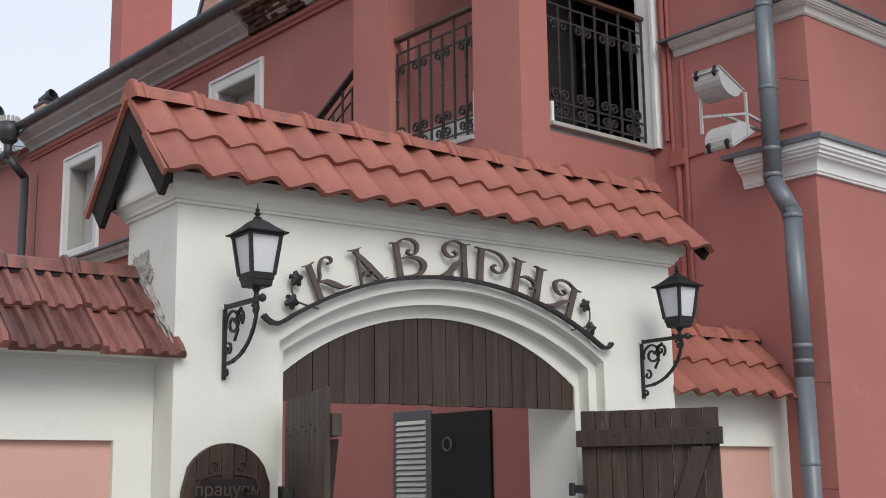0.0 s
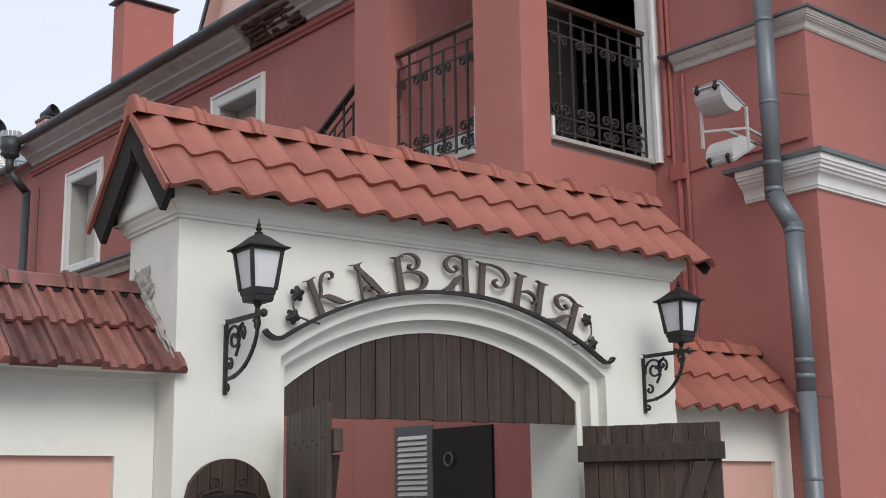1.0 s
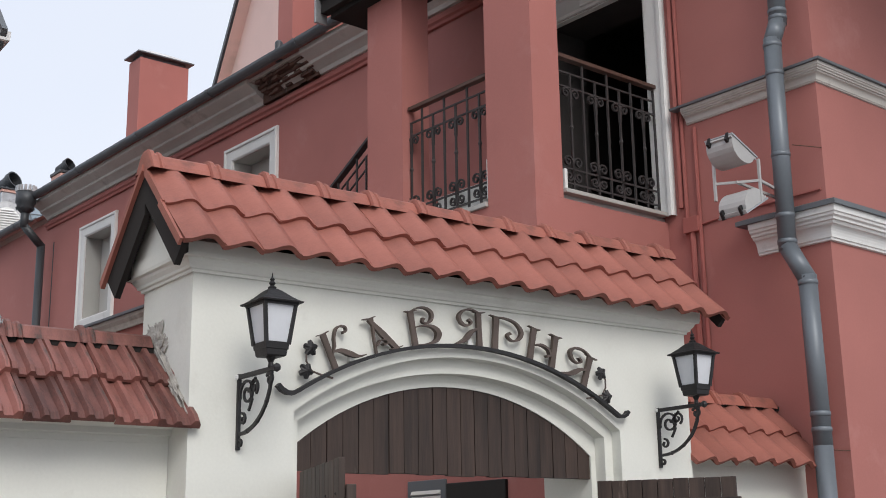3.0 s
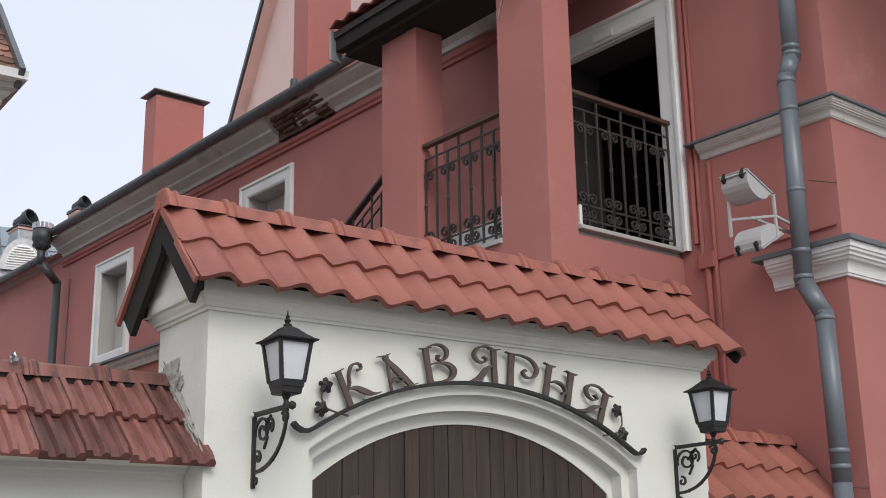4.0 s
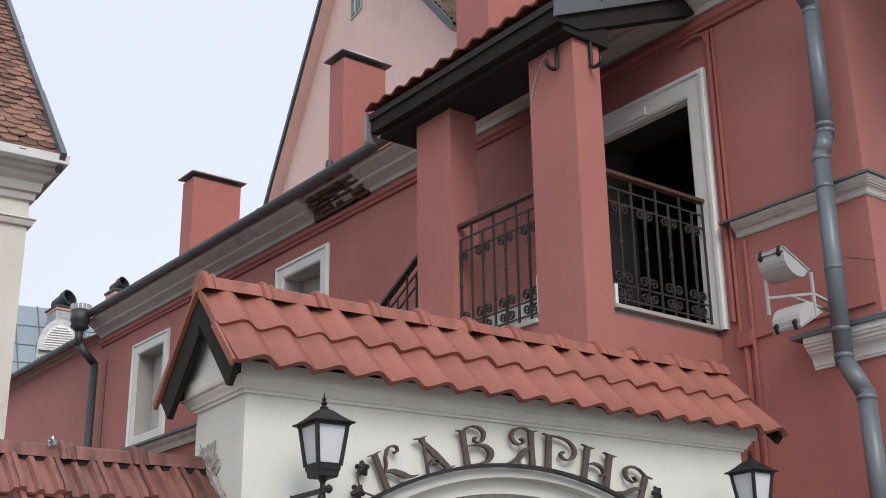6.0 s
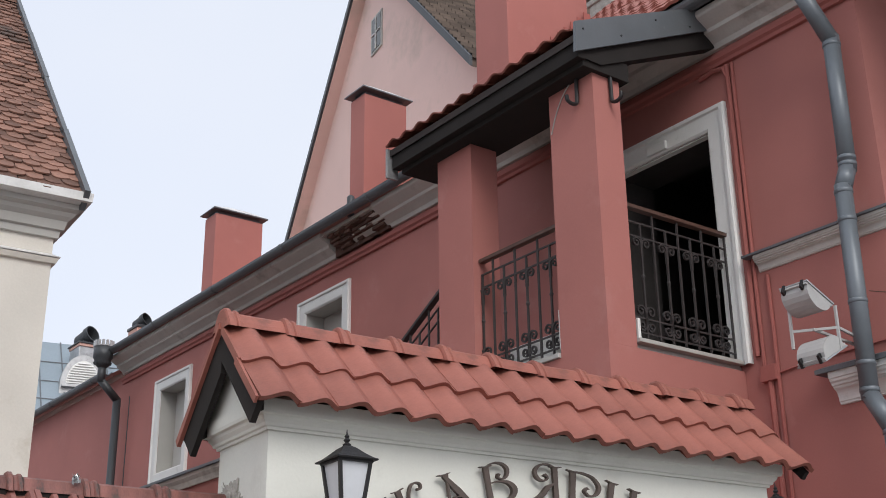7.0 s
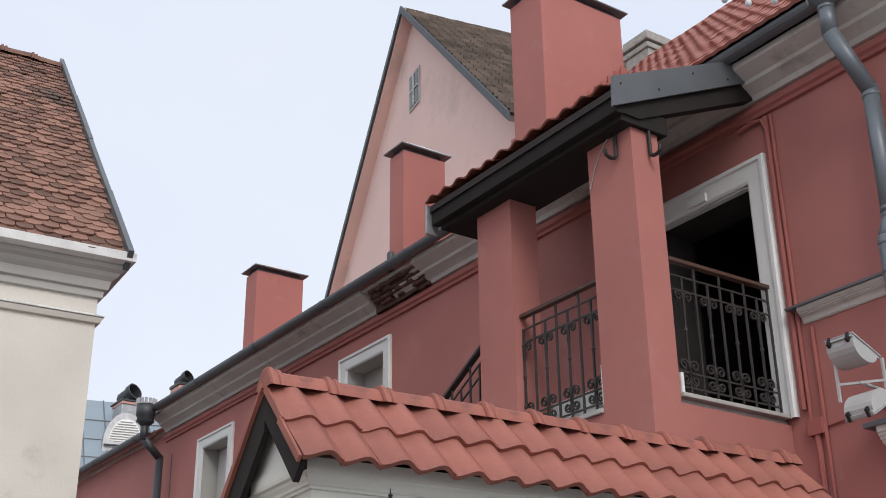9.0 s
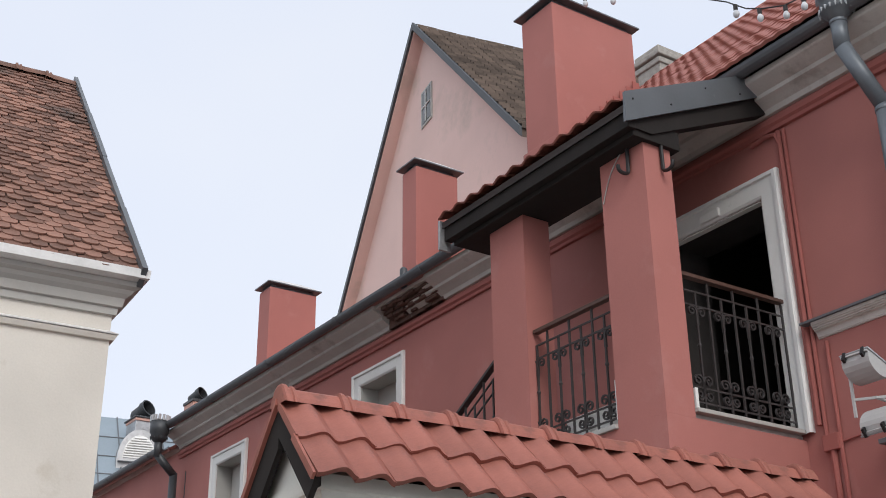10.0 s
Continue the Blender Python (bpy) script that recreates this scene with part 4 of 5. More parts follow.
bm = bmesh.new()
span = math.asin(1.01 / AR)
arc = [(ACX + AR * math.sin(-span + 2 * span * i / 40), ACZ + AR * math.cos(-span + 2 * span * i / 40)) for i in range(41)]
left_tail = [(2.655, 2.438), (2.675, 2.418), (2.705, 2.404), (2.735, 2.404)]
right_tail = [(4.815, 2.402), (4.845, 2.402), (4.868, 2.414), (4.882, 2.432)]
ribbon(bm, left_tail + arc + right_tail, [0.02] * 4 + [0.017] * 41 + [0.018] * 4, on_sign, SY0 - 0.008, SY1 + 0.008)
part("bar", bm, IRON, sign, "arched black iron bar with curled ends")


def letter(x, strokes, wide=1.4, height=0.175, lean=0.0):
    """Strokes in letter units (height 1), standing on the bar at x along the arch."""
    a = math.asin((x - ACX) / AR)
    ox, oz = ACX + (AR + 0.006) * math.sin(a), ACZ + (AR + 0.006) * math.cos(a)
    a += radians(lean)
    bm = bmesh.new()

    def put(u, v, c):
        return (ox + height * (wide * u * math.cos(a) + v * math.sin(a)), c, oz + height * (v * math.cos(a) - wide * u * math.sin(a)))

    for lift, (pts, w) in enumerate(strokes):
        ws = w if isinstance(w, list) else [w] * len(pts)
        w = ws
        if len(pts) in range(4, 9):
            w = [v[0] for v in rounded([(a, 0.0) for a in ws])]
            pts = rounded(pts)
        ribbon(bm, pts, [v * 0.76 for v in w], put, SY0 - 0.0016 * lift, SY1 + 0.0011 * lift)
    part("letter", bm, BRONZE, sign, "brown iron letter")


STEM = lambda u, v0=0.0, v1=1.0: ([(u, v0), (u, v0 + 0.5 * (v1 - v0)), (u, v1)], [0.17, 0.15, 0.17])
SERIF = lambda u, v: ([(u - 0.15, v + 0.03), (u, v), (u + 0.15, v + 0.03)], [0.03, 0.06, 0.03])
K = [STEM(0), SERIF(0, 1.0), ([(0.05, 0.42), (0.16, 0.58), (0.22, 0.80), (0.34, 1.0), (0.47, 1.03), (0.57, 0.95), (0.55, 0.84), (0.46, 0.84)], [0.05, 0.06, 0.06, 0.07, 0.07, 0.06, 0.06, 0.10]),
     ([(0.05, 0.46), (0.25, 0.42), (0.45, 0.22), (0.62, 0.06), (0.82, 0.02)], [0.05, 0.13, 0.17, 0.10, 0.03])]
A = [([(0.0, 0.0), (0.04, 0.5), (0.10, 1.0)], [0.05, 0.06, 0.07]), ([(0.02, 0.98), (0.26, 0.5), (0.50, 0.02)], [0.10, 0.19, 0.15]), SERIF(0.03, 1.0), SERIF(0.50, 0.0),
     ([(0.04, 0.22), (0.14, 0.34), (0.26, 0.34)], 0.05), (curl(0.24, 0.24, 0.09, 0.03, 80, -180, 10), 0.05)]
B = [STEM(0), SERIF(0, 1.0), ([(0.0, 1.0), (0.20, 1.10), (0.40, 1.06), (0.52, 0.90), (0.48, 0.70), (0.36, 0.62), (0.26, 0.68), (0.30, 0.78)], [0.05, 0.06, 0.08, 0.10, 0.09, 0.06, 0.06, 0.10]),
     ([(0.05, 0.54), (0.26, 0.57), (0.50, 0.50), (0.62, 0.30), (0.52, 0.08), (0.25, 0.02), (0.05, 0.03)], [0.05, 0.06, 0.12, 0.17, 0.13, 0.06, 0.04])]
YA = [STEM(0.48), SERIF(0.50, 1.0), ([(0.48, 1.0), (0.28, 1.09), (0.08, 1.03), (-0.03, 0.84), (0.05, 0.64), (0.20, 0.60), (0.28, 0.70), (0.20, 0.78)], [0.05, 0.06, 0.08, 0.09, 0.09, 0.06, 0.06, 0.10]),
      ([(0.46, 0.54), (0.28, 0.42), (0.10, 0.16), (-0.14, 0.02)], [0.05, 0.13, 0.15, 0.04])]
R = [STEM(0), SERIF(0, 1.0), ([(0.0, 1.0), (0.22, 1.02), (0.46, 0.94), (0.60, 0.70), (0.54, 0.46), (0.38, 0.38), (0.27, 0.50), (0.34, 0.60)], [0.05, 0.06, 0.08, 0.10, 0.09, 0.07, 0.07, 0.11])]
H = [STEM(0), SERIF(0, 1.0), STEM(0.55), SERIF(0.55, 1.0), ([(0.06, 0.50), (0.22, 0.58), (0.40, 0.52), (0.46, 0.36), (0.38, 0.28)], [0.05, 0.09, 0.08, 0.06, 0.10])]
for x, st, wide in ((2.968, K, 1.3), (3.198, A, 1.4), (3.43, B, 1.4), (3.713, YA, 1.45), (3.934, R, 1.65), (4.171, H, 1.6), (4.42, YA, 1.65)):
    letter(x, st, wide)


def vine(mirror, x0, z0, leaves):
    sgn = -1 if mirror else 1
    bm = bmesh.new()
    tube(bm, [(x0 + sgn * a, 4.963, z0 + b) for a, b in ((0.0, 0.0), (-0.06, 0.01), (-0.115, 0.025), (-0.145, 0.07), (-0.145, 0.11), (-0.135, 0.15))], 0.005, 6)
    part("stem", bm, BRONZE, sign, "curved iron vine stem")
    for a, b, turn in leaves:
        bm = bmesh.new()
        cx, cz = x0 + sgn * a, z0 + b
        outline = []
        for k in range(20):
            an = radians(18 * k + turn)
            rr = 0.040 * (0.66 + 0.34 * abs(math.cos(2.5 * radians(18 * k))))
            outline.append((cx + rr * math.cos(an), cz + rr * math.sin(an)))
        hub = bm.verts.new((cx, 4.945, cz))
        rim = [bm.verts.new((p[0], 4.956 + 0.006 * (k % 2), p[1])) for k, p in enumerate(outline)]
        back = [bm.verts.new((p[0], 4.962 + 0.006 * (k % 2), p[1])) for k, p in enumerate(outline)]
        for k in range(20):
            bm.faces.new((hub, rim[k], rim[(k + 1) % 20]))
            bm.faces.new((rim[k], back[k], back[(k + 1) % 20], rim[(k + 1) % 20]))
        bm.faces.new(back)
        part("leaf", bm, IRON, sign, "small iron vine leaf")


vine(False, 2.95, 2.488, ((-0.125, 0.134, 20), (-0.148, 0.024, 60)))
vine(True, 4.575, 2.488, ((-0.112, 0.146, 40), (-0.149, 0.018, 10)))
for x in (3.06, 3.78, 4.58):
    a = math.asin((x - ACX) / AR)
    part("fixing", soft_box(x - 0.012, x + 0.012, 4.972, 5.0, ACZ + AR * math.cos(a) + 0.01, ACZ + AR * math.cos(a) + 0.045, 0.003), OFFWHITE, sign, "white painted wall fixing")

# ---- round-topped board sign ----
board = thing("board_sign", "round-topped brown plank sign with carved lettering", "sign")
BX, BR = 2.49, 0.212
for i in range(7):
    x0 = BX - BR + i * 2 * BR / 7
    x1 = x0 + 2 * BR / 7 - 0.003
    f = lambda x: 1.640 + math.sqrt(max(0.0, BR * BR - (x - BX) ** 2))
    bm = bmesh.new()
    extrude(bm, ((x0, 1.15), (x1, 1.15), (x1, f(x1)), ((x0 + x1) / 2, f((x0 + x1) / 2)), (x0, f(x0))), on_gate, 4.962, 4.994)
    part("plank", bm, WOOD, board)
bm = bmesh.new()
for sgn in (-1, 1):
    ribbon(bm, [(BX + sgn * a, b) for a, b in [(0.16, 1.655), (0.13, 1.70), (0.07, 1.715), (0.025, 1.72)]], 0.012, on_gate, 4.952, 4.964)
    ribbon(bm, [(BX + sgn * (0.065 - p[0]), 1.748 + p[1]) for p in curl(0, 0, 0.032, 0.008, 250, -110, 14)], 0.008, on_gate, 4.954, 4.964)
part("carving", bm, WOODR, board, "carved scroll ornament")
part("name_panel", soft_box(BX - 0.15, BX + 0.15, 4.955, 4.964, 1.40, 1.695, 0.004), BEAM, board, "dark carved panel")
txt = bpy.data.curves.new("lettering", "FONT")
txt.body, txt.size, txt.extrude, txt.align_x = "працуем", 0.078, 0.003, "CENTER"
tmp = new("lettering_curve", txt)
bpy.context.view_layer.update()
tme = bpy.data.meshes.new_from_object(tmp.evaluated_get(bpy.context.evaluated_depsgraph_get()))
bpy.data.objects.remove(tmp)
tme.materials.append(BRONZE)
lt = new("lettering", tme)
lt.parent = board
lt.matrix_world = pose(BX, 4.952, 1.622, 90, 0, 0)
tagged(lt, "raised dull brown lettering")

# ---- drainpipes ----
dp = thing("drainpipe", "grey painted metal drainpipe down the house corner", "drainpipe", WM)


def pipe_run(pts, r, parent, label):
    bm = bmesh.new()
    tube(bm, pts, r, 16)
    return part("pipe", bm, PIPE, parent, label, True)


PR = 0.062
for a, b in (((4.61, 0.38, 7.0), (4.61, 0.38, 6.74)), ((4.61, 0.385, 6.76), (4.52, 0.14, 6.29)), ((4.52, 0.14, 6.32), (4.535, 0.14, 5.24)), ((4.535, 0.14, 5.27), (4.548, 0.21, 5.10)), ((4.548, 0.21, 5.12), (4.565, 0.21, 3.60)),
             ((4.565, 0.212, 3.63), (4.442, 0.20, 3.385)), ((4.442, 0.20, 3.41), (4.45, 0.18, 2.3)), ((4.45, 0.18, 2.35), (4.455, 0.17, 0.1))):
    pipe_run([a, b], PR, dp, "grey pipe length")
for s, q, z in ((4.61, 0.38, 6.97), (4.522, 0.14, 6.25), (4.534, 0.14, 5.34), (4.534, 0.14, 5.29), (4.549, 0.21, 5.07), (4.551, 0.21, 4.86), (4.558, 0.21, 4.27), (4.563, 0.21, 3.84), (4.564, 0.21, 3.66), (4.442, 0.20, 3.36), (4.447, 0.186, 2.50), (4.447, 0.186, 2.40), (4.453, 0.175, 1.75)):
    bm = bmesh.new()
    lathe(bm, ((PR, z - 0.016), (PR + 0.005, z - 0.012), (PR + 0.005, z + 0.012), (PR, z + 0.016)), s, q, 16)
    part("collar", bm, PIPE, dp, "pipe joint collar", True)
for z, q in ((4.33, 0.21), (2.28, 0.19), (1.60, 0.17)):
    bm = bmesh.new()
    tube(bm, [(4.48, q - 0.03, z), (4.39, 0.03, z - 0.01), (4.372, 0.0, z - 0.01)], 0.0035, 6)
    part("clamp", bm, BRICK, dp, "thin iron pipe clamp")
bm = bmesh.new()
lathe(bm, ((0.064, 6.98), (0.075, 7.02), (0.11, 7.05), (0.12, 7.07), (0.12, 7.14), (0.14, 7.16), (0.14, 7.24), (0.13, 7.24)), 4.61, 0.38, 20)
part("hopper", bm, ZINC, dp, "bell-shaped rainwater hopper", True)
for k in range(20):
    a = radians(18 * k)
    bm = bmesh.new()
    p = Vector((4.61 + 0.125 * math.cos(a), 0.38 + 0.125 * math.sin(a), 7.08))
    tube(bm, [p, p + Vector((0.006 * math.cos(a), 0.006 * math.sin(a), -0.035))], [0.012, 0.002], 5)
    part("fringe", bm, SHEET, dp)

dl = thing("drainpipe", "dark grey drainpipe with crenellated hopper", "drainpipe", WM)
bm = bmesh.new()
lathe(bm, ((0.06, 6.800), (0.10, 6.840), (0.13, 6.880), (0.13, 6.940), (0.15, 6.960), (0.15, 7.140), (0.14, 7.140)), 17.80, 0.45, 20)
part("hopper", bm, DARKZINC, dl, "dark rainwater hopper", True)
for k in range(14):
    a = radians(360 / 14 * k)
    part("crenel", soft_box(17.80 + 0.14 * math.cos(a) - 0.018, 17.80 + 0.14 * math.cos(a) + 0.018, 0.45 + 0.14 * math.sin(a) - 0.018, 0.45 + 0.14 * math.sin(a) + 0.018, 7.135, 7.230, 0.003), SHEET, dl)
    bm = bmesh.new()
    p = Vector((17.80 + 0.128 * math.cos(a), 0.45 + 0.128 * math.sin(a), 6.890))
    tube(bm, [p, p + Vector((0, 0, -0.04))], [0.018, 0.004], 5)
    part("fringe", bm, DARKZINC, dl)
for a, b in (((17.80, 0.45, 6.840), (17.80, 0.45, 6.580)), ((17.80, 0.45, 6.610), (17.84, 0.15, 6.340)), ((17.84, 0.15, 6.370), (17.83, 0.15, 0.2))):
    bm = bmesh.new()
    tube(bm, [a, b], 0.062, 14)
    part("pipe", bm, DARKZINC, dl, "dark grey pipe length", True)
bm = bmesh.new()
tube(bm, [(17.56, 0.06, 6.36), (17.56, 0.06, 3.0)], 0.008, 6)
part("cable", bm, DARKZINC, dl, "thin cable beside the pipe")

# ---- floodlights on the wall ----
fl = thing("floodlight_bracket", "pair of pale grey floodlights on a wall bracket", "floodlight", WM)


def flood(s, q, z, tilt, flip, k=0.82):
    bm = bmesh.new()
    prof = [(0.15 * math.cos(radians(180 + 180 * k / 10)), 0.115 * math.sin(radians(180 + 180 * k / 10))) for k in range(11)]
    prof = [(-0.17, 0.02), (-0.17, 0.0), *prof, (0.17, 0.0), (0.17, 0.02)]
    c, sn = math.cos(radians(tilt)), math.sin(radians(tilt))

    def put(a, b, d):
        a, b, d = a * k, b * flip * k, s + (d - s) * k
        return (d, q + a * c - b * sn, z + a * sn + b * c)

    extrude(bm, prof, put, s - 0.13, s + 0.13)
    body = part("lamp", bm, LIGHTBODY, fl, "pale grey trough floodlight")
    bm = bmesh.new()
    extrude(bm, ((-0.175, 0.021), (0.175, 0.021), (0.175, 0.034), (-0.175, 0.034)), put, s - 0.14, s + 0.14)
    part("rim", bm, SHEET, body, "glass rim")
    for d in (-0.09, 0.09):
        bm = bmesh.new()
        extrude(bm, ((0.150, -0.04), (0.185, -0.03), (0.185, 0.04), (0.150, 0.04)), put, s + d - 0.012, s + d + 0.012)
        part("clip", bm, IRON, body, "black clip")


flood(4.70, 0.58, 4.255, 24, 1)
flood(4.68, 0.52, 3.885, -30, -1)
for pts in (((4.815, 0.62, 4.20), (4.815, 0.62, 3.93)), ((4.575, 0.45, 4.20), (4.575, 0.45, 3.90)), ((4.815, 0.62, 4.05), (4.575, 0.45, 4.05)), ((4.695, 0.55, 4.05), (4.675, 0.0, 4.00)), ((4.575, 0.45, 4.05), (4.645, 0.0, 4.03))):
    bm = bmesh.new()
    tube(bm, pts, 0.012, 4)
    part("arm", bm, LIGHTBODY, fl, "pale steel bracket bar")

# ---- painted conduits and box on the wall ----
cd = thing("wall_conduit", "red painted conduits with small junction box", "conduit", WM)
for s, z0, z1, r in ((5.585, 4.16, 6.62, 0.022), (5.535, 4.02, 6.62, 0.016), (5.42, 2.5, 4.76, 0.016), (5.495, 2.5, 3.97, 0.024)):
    bm = bmesh.new()
    tube(bm, [(s, 0.018, z0), (s, 0.018, z1)], r, 8)
    part("pipe", bm, RED_DEEP, cd)
bm = bmesh.new()
tube(bm, [(5.585, 0.018, 6.50), (5.62, 0.03, 6.60), (5.72, 0.03, 6.62), (5.87, 0.03, 6.60)], 0.02, 8)
part("pipe", bm, RED_DEEP, cd)
part("box", soft_box(5.42, 5.56, 0.0, 0.05, 3.95, 4.07, 0.006), RED_DEEP, cd, "small red painted junction box")
bm = bmesh.new()
tube(bm, [(5.42, 0.012, 4.0), (5.15, 0.012, 4.02), (4.4, 0.012, 4.03)], 0.009, 6)
part("cable", bm, RED_DEEP, cd)

# ---- parapet of the stair foot ----
pw = thing("stair_parapet", "low red wall with grey metal coping", "wall", WM)
part("wall", boxes((11.0, 16.5, 1.15, 1.40, 0, 4.06)), RED, pw, "red plastered wall")
bm = bmesh.new()
extrude(bm, ((1.15, 4.06), (1.42, 4.06), (1.43, 4.12), (1.45, 4.16), (1.45, 4.20), (1.10, 4.20), (1.10, 4.06)), lambda q, z, a: (a, q, z), 11.0, 16.5)
part("moulding", bm, GREY_CORN, pw, "cream moulding under the coping")
part("coping", soft_box(10.98, 16.52, 1.08, 1.47, 4.201, 4.235, 0.006), ZINC, pw, "grey metal coping")

# ---- vent cowls on the roof ----
for place, k in ((Matrix.Translation((11.27, 40.2, 13.62)) @ WM.to_3x3().to_4x4(), 1.12), (WM @ pose(18.88, -0.60, 7.89), 0.44)):
    v = thing("vent_cowl", "dark round metal vent cowl on a pale base", "vent", place, "roof vent cowls")
    part("flashing", soft_box(-0.40 * k, 0.40 * k, -0.38 * k, 0.38 * k, -0.62, -0.12, 0.02), SHEET, v, "pale metal flashing")
    part("base", soft_box(-0.44 * k, 0.44 * k, -0.40 * k, 0.40 * k, -0.125, -0.03, 0.012), PINKP, v, "pale pink plastered vent base")
    part("rim", soft_box(-0.48 * k, 0.48 * k, -0.44 * k, 0.44 * k, -0.0295, 0.02, 0.008), DARKZINC, v, "dark metal rim")
    bm = bmesh.new()
    lathe(bm, ((0.20 * k, -0.01), (0.19 * k, 0.06 * k), (0.15 * k, 0.08 * k), (0.15 * k, 0.16 * k)), 0, 0, 20)
    part("collar", bm, ZINC, v, "dark metal collar", True)
    # open round hood, a short drum lying on its side
    bm = bmesh.new()
    face = Vector((-0.86, -0.38, 0.34)).normalized()
    side = Vector((0.41, -0.91, 0.0)).normalized()
    rise = face.cross(side) * -1
    rings = []
    for r, d in ((0.02, -0.46), (0.15, -0.46), (0.20, -0.38), (0.22, -0.02), (0.26, 0.02), (0.27, 0.20), (0.235, 0.20), (0.21, -0.22), (0.02, -0.22)):
        rings.append([bm.verts.new((face * d + side * r * math.cos(radians(15 * n)) + rise * r * math.sin(radians(15 * n)) + Vector((0, 0, 0.33))) * k) for n in range(24)])
    for ra, rb in zip(rings, rings[1:]):
        for n in range(24):
            bm.faces.new((ra[n], ra[(n + 1) % 24], rb[(n + 1) % 24], rb[n]))
    bm.faces.new(rings[0])
    bm.faces.new(rings[-1])
    part("hood", bm, DARKZINC, v, "open round dark metal hood")
    for n in range(6):
        a = radians(60 * n)
        part("strut", soft_box(0.17 * k * math.cos(a) - 0.012, 0.17 * k * math.cos(a) + 0.012, 0.17 * k * math.sin(a) - 0.012, 0.17 * k * math.sin(a) + 0.012, 0.0, 0.15 * k, 0.002), SHEET, v)

# ---- string of bulbs under the eaves ----
sl = thing("string_lights", "black cable with hanging clear bulbs", "string lights", WM)
path = [Vector(p) for p in ((7.5, 0.9, 8.93), (6.9, 0.9, 8.41), (6.43, 0.9, 8.15), (5.82, 0.9, 7.77), (5.2, 0.9, 7.31), (5.02, 0.9, 7.14), (4.87, 0.9, 7.05), (4.667, 0.9, 6.958), (4.5, 0.9, 6.937), (4.2, 0.9, 6.96), (3.8, 0.9, 7.05))]
bm = bmesh.new()
tube(bm, path, 0.006, 6)
part("cable", bm, IRON, sl, "black cable")
for s, z in ((6.806, 8.345), (6.445, 8.155), (5.119, 7.235), (4.90, 7.07), (4.667, 6.958), (4.502, 6.937), (4.25, 6.955)):
    bm = bmesh.new()
    lathe(bm, ((0.012, z), (0.017, z - 0.005), (0.017, z - 0.05), (0.012, z - 0.055)), s, 0.9, 10)
    part("socket", bm, IRON, sl, "black bulb socket")
    bm = bmesh.new()
    lathe(bm, ((0.013, z - 0.055), (0.024, z - 0.075), (0.026, z - 0.09), (0.018, z - 0.11), (0.004, z - 0.118)), s, 0.9, 12)
    part("bulb", bm, FROST, sl, "unlit pale glass bulb", True)


# ---- cream building with plain-tiled roof ----
cb = thing("cream_building", "cream plastered building with old plain-tiled roof", "house", pose(0.012, 0, 0.10))
part("wall", boxes((-14.0, 2.222, 9.28, 9.8, -0.15, 5.32)), CREAM, cb, "cream plaster wall")
part("gable_wall", boxes((1.80, 2.2215, 9.802, 17.0, -0.15, 5.32)), CREAM, cb, "cream plaster side wall")
bm = bmesh.new()
extrude(bm, ((9.40, 5.322), (17.0, 5.322), (13.2, 9.3)), lambda a, b, c: (c, a, b), 1.85, 2.221)
part("gable", bm, CREAM, cb, "cream plaster gable")


def cream_run(prof, name, label, x1=2.222, material=None):
    """A moulding along the front that returns round the right-hand corner."""
    bm = bmesh.new()
    loops = [[bm.verts.new(p) for p in ((-14.0, 9.28 - o, z), (x1 + o, 9.28 - o, z), (x1 + o, 9.9, z))] for o, z in prof]
    for a, b in zip(loops, loops[1:] + loops[:1]):
        for i in range(2):
            bm.faces.new((a[i], a[i + 1], b[i + 1], b[i]))
    return part(name, bm, material or CREAM, cb, label)


# the cornice's grey paints in the shade under the gutter overhang
cream_run(((0.0, 5.20), (0.03, 5.205), (0.035, 5.26), (0.06, 5.27), (0.075, 5.34), (0.11, 5.37), (0.13, 5.40), (0.17, 5.42), (0.18, 5.459), (0.0, 5.459)), "cornice", "moulded eaves cornice, greyed for gutter shade", material=REVEAL)
cream_run(((0.0, 4.985), (0.03, 4.99), (0.05, 5.03), (0.0, 5.05)), "string_course", "cream string course")
cream_run(((0.0, 5.05), (0.055, 5.035), (0.058, 5.042), (0.0, 5.075)), "flashing", "pale metal flashing on the string course", material=PALEZINC)
cream_run(((0.0, 5.46), (0.20, 5.46), (0.265, 5.472), (0.27, 5.545), (0.25, 5.55), (0.0, 5.55)), "gutter", "pale weathered sheet-metal gutter", x1=2.165, material=PALEZINC)
BY0, BZ0, BY1, BZ1 = 9.05, 5.515, 12.80, 9.34
bm = bmesh.new()
extrude(bm, ((BY0 + 0.02, BZ0 - 0.03), (BY1, BZ1 - 0.03), (BY1 + 3.75, BZ0 - 0.03)), lambda a, b, c: (c, a, b), -14.0, 2.348)
part("roof_body", bm, BEAM, cb, "roof structure")
plain = bmesh.new()
TW = 0.142
outline = [(-TW / 2 + 0.003, 0.0), (TW / 2 - 0.003, 0.0), (TW / 2 - 0.003, 0.165), (TW * 0.36, 0.192), (TW * 0.16, 0.206), (-TW * 0.16, 0.206), (-TW * 0.36, 0.192), (-TW / 2 + 0.003, 0.165)]
extrude(plain, outline, lambda a, b, c: (a, b, c + 0.022 * b / 0.2), 0.0, 0.014)
PLAIN = mesh_of("plain_tile", plain, TILE_PLAIN)
roof_cb = part("roof", boxes((-13.9, 2.36, BY1 - 0.05, BY1 + 0.05, BZ1 - 0.06, BZ1 - 0.02)), TILE_BEAVER, cb, "old brown-red plain tile roof")
bp_ = math.atan2(BZ1 - BZ0, BY1 - BY0)
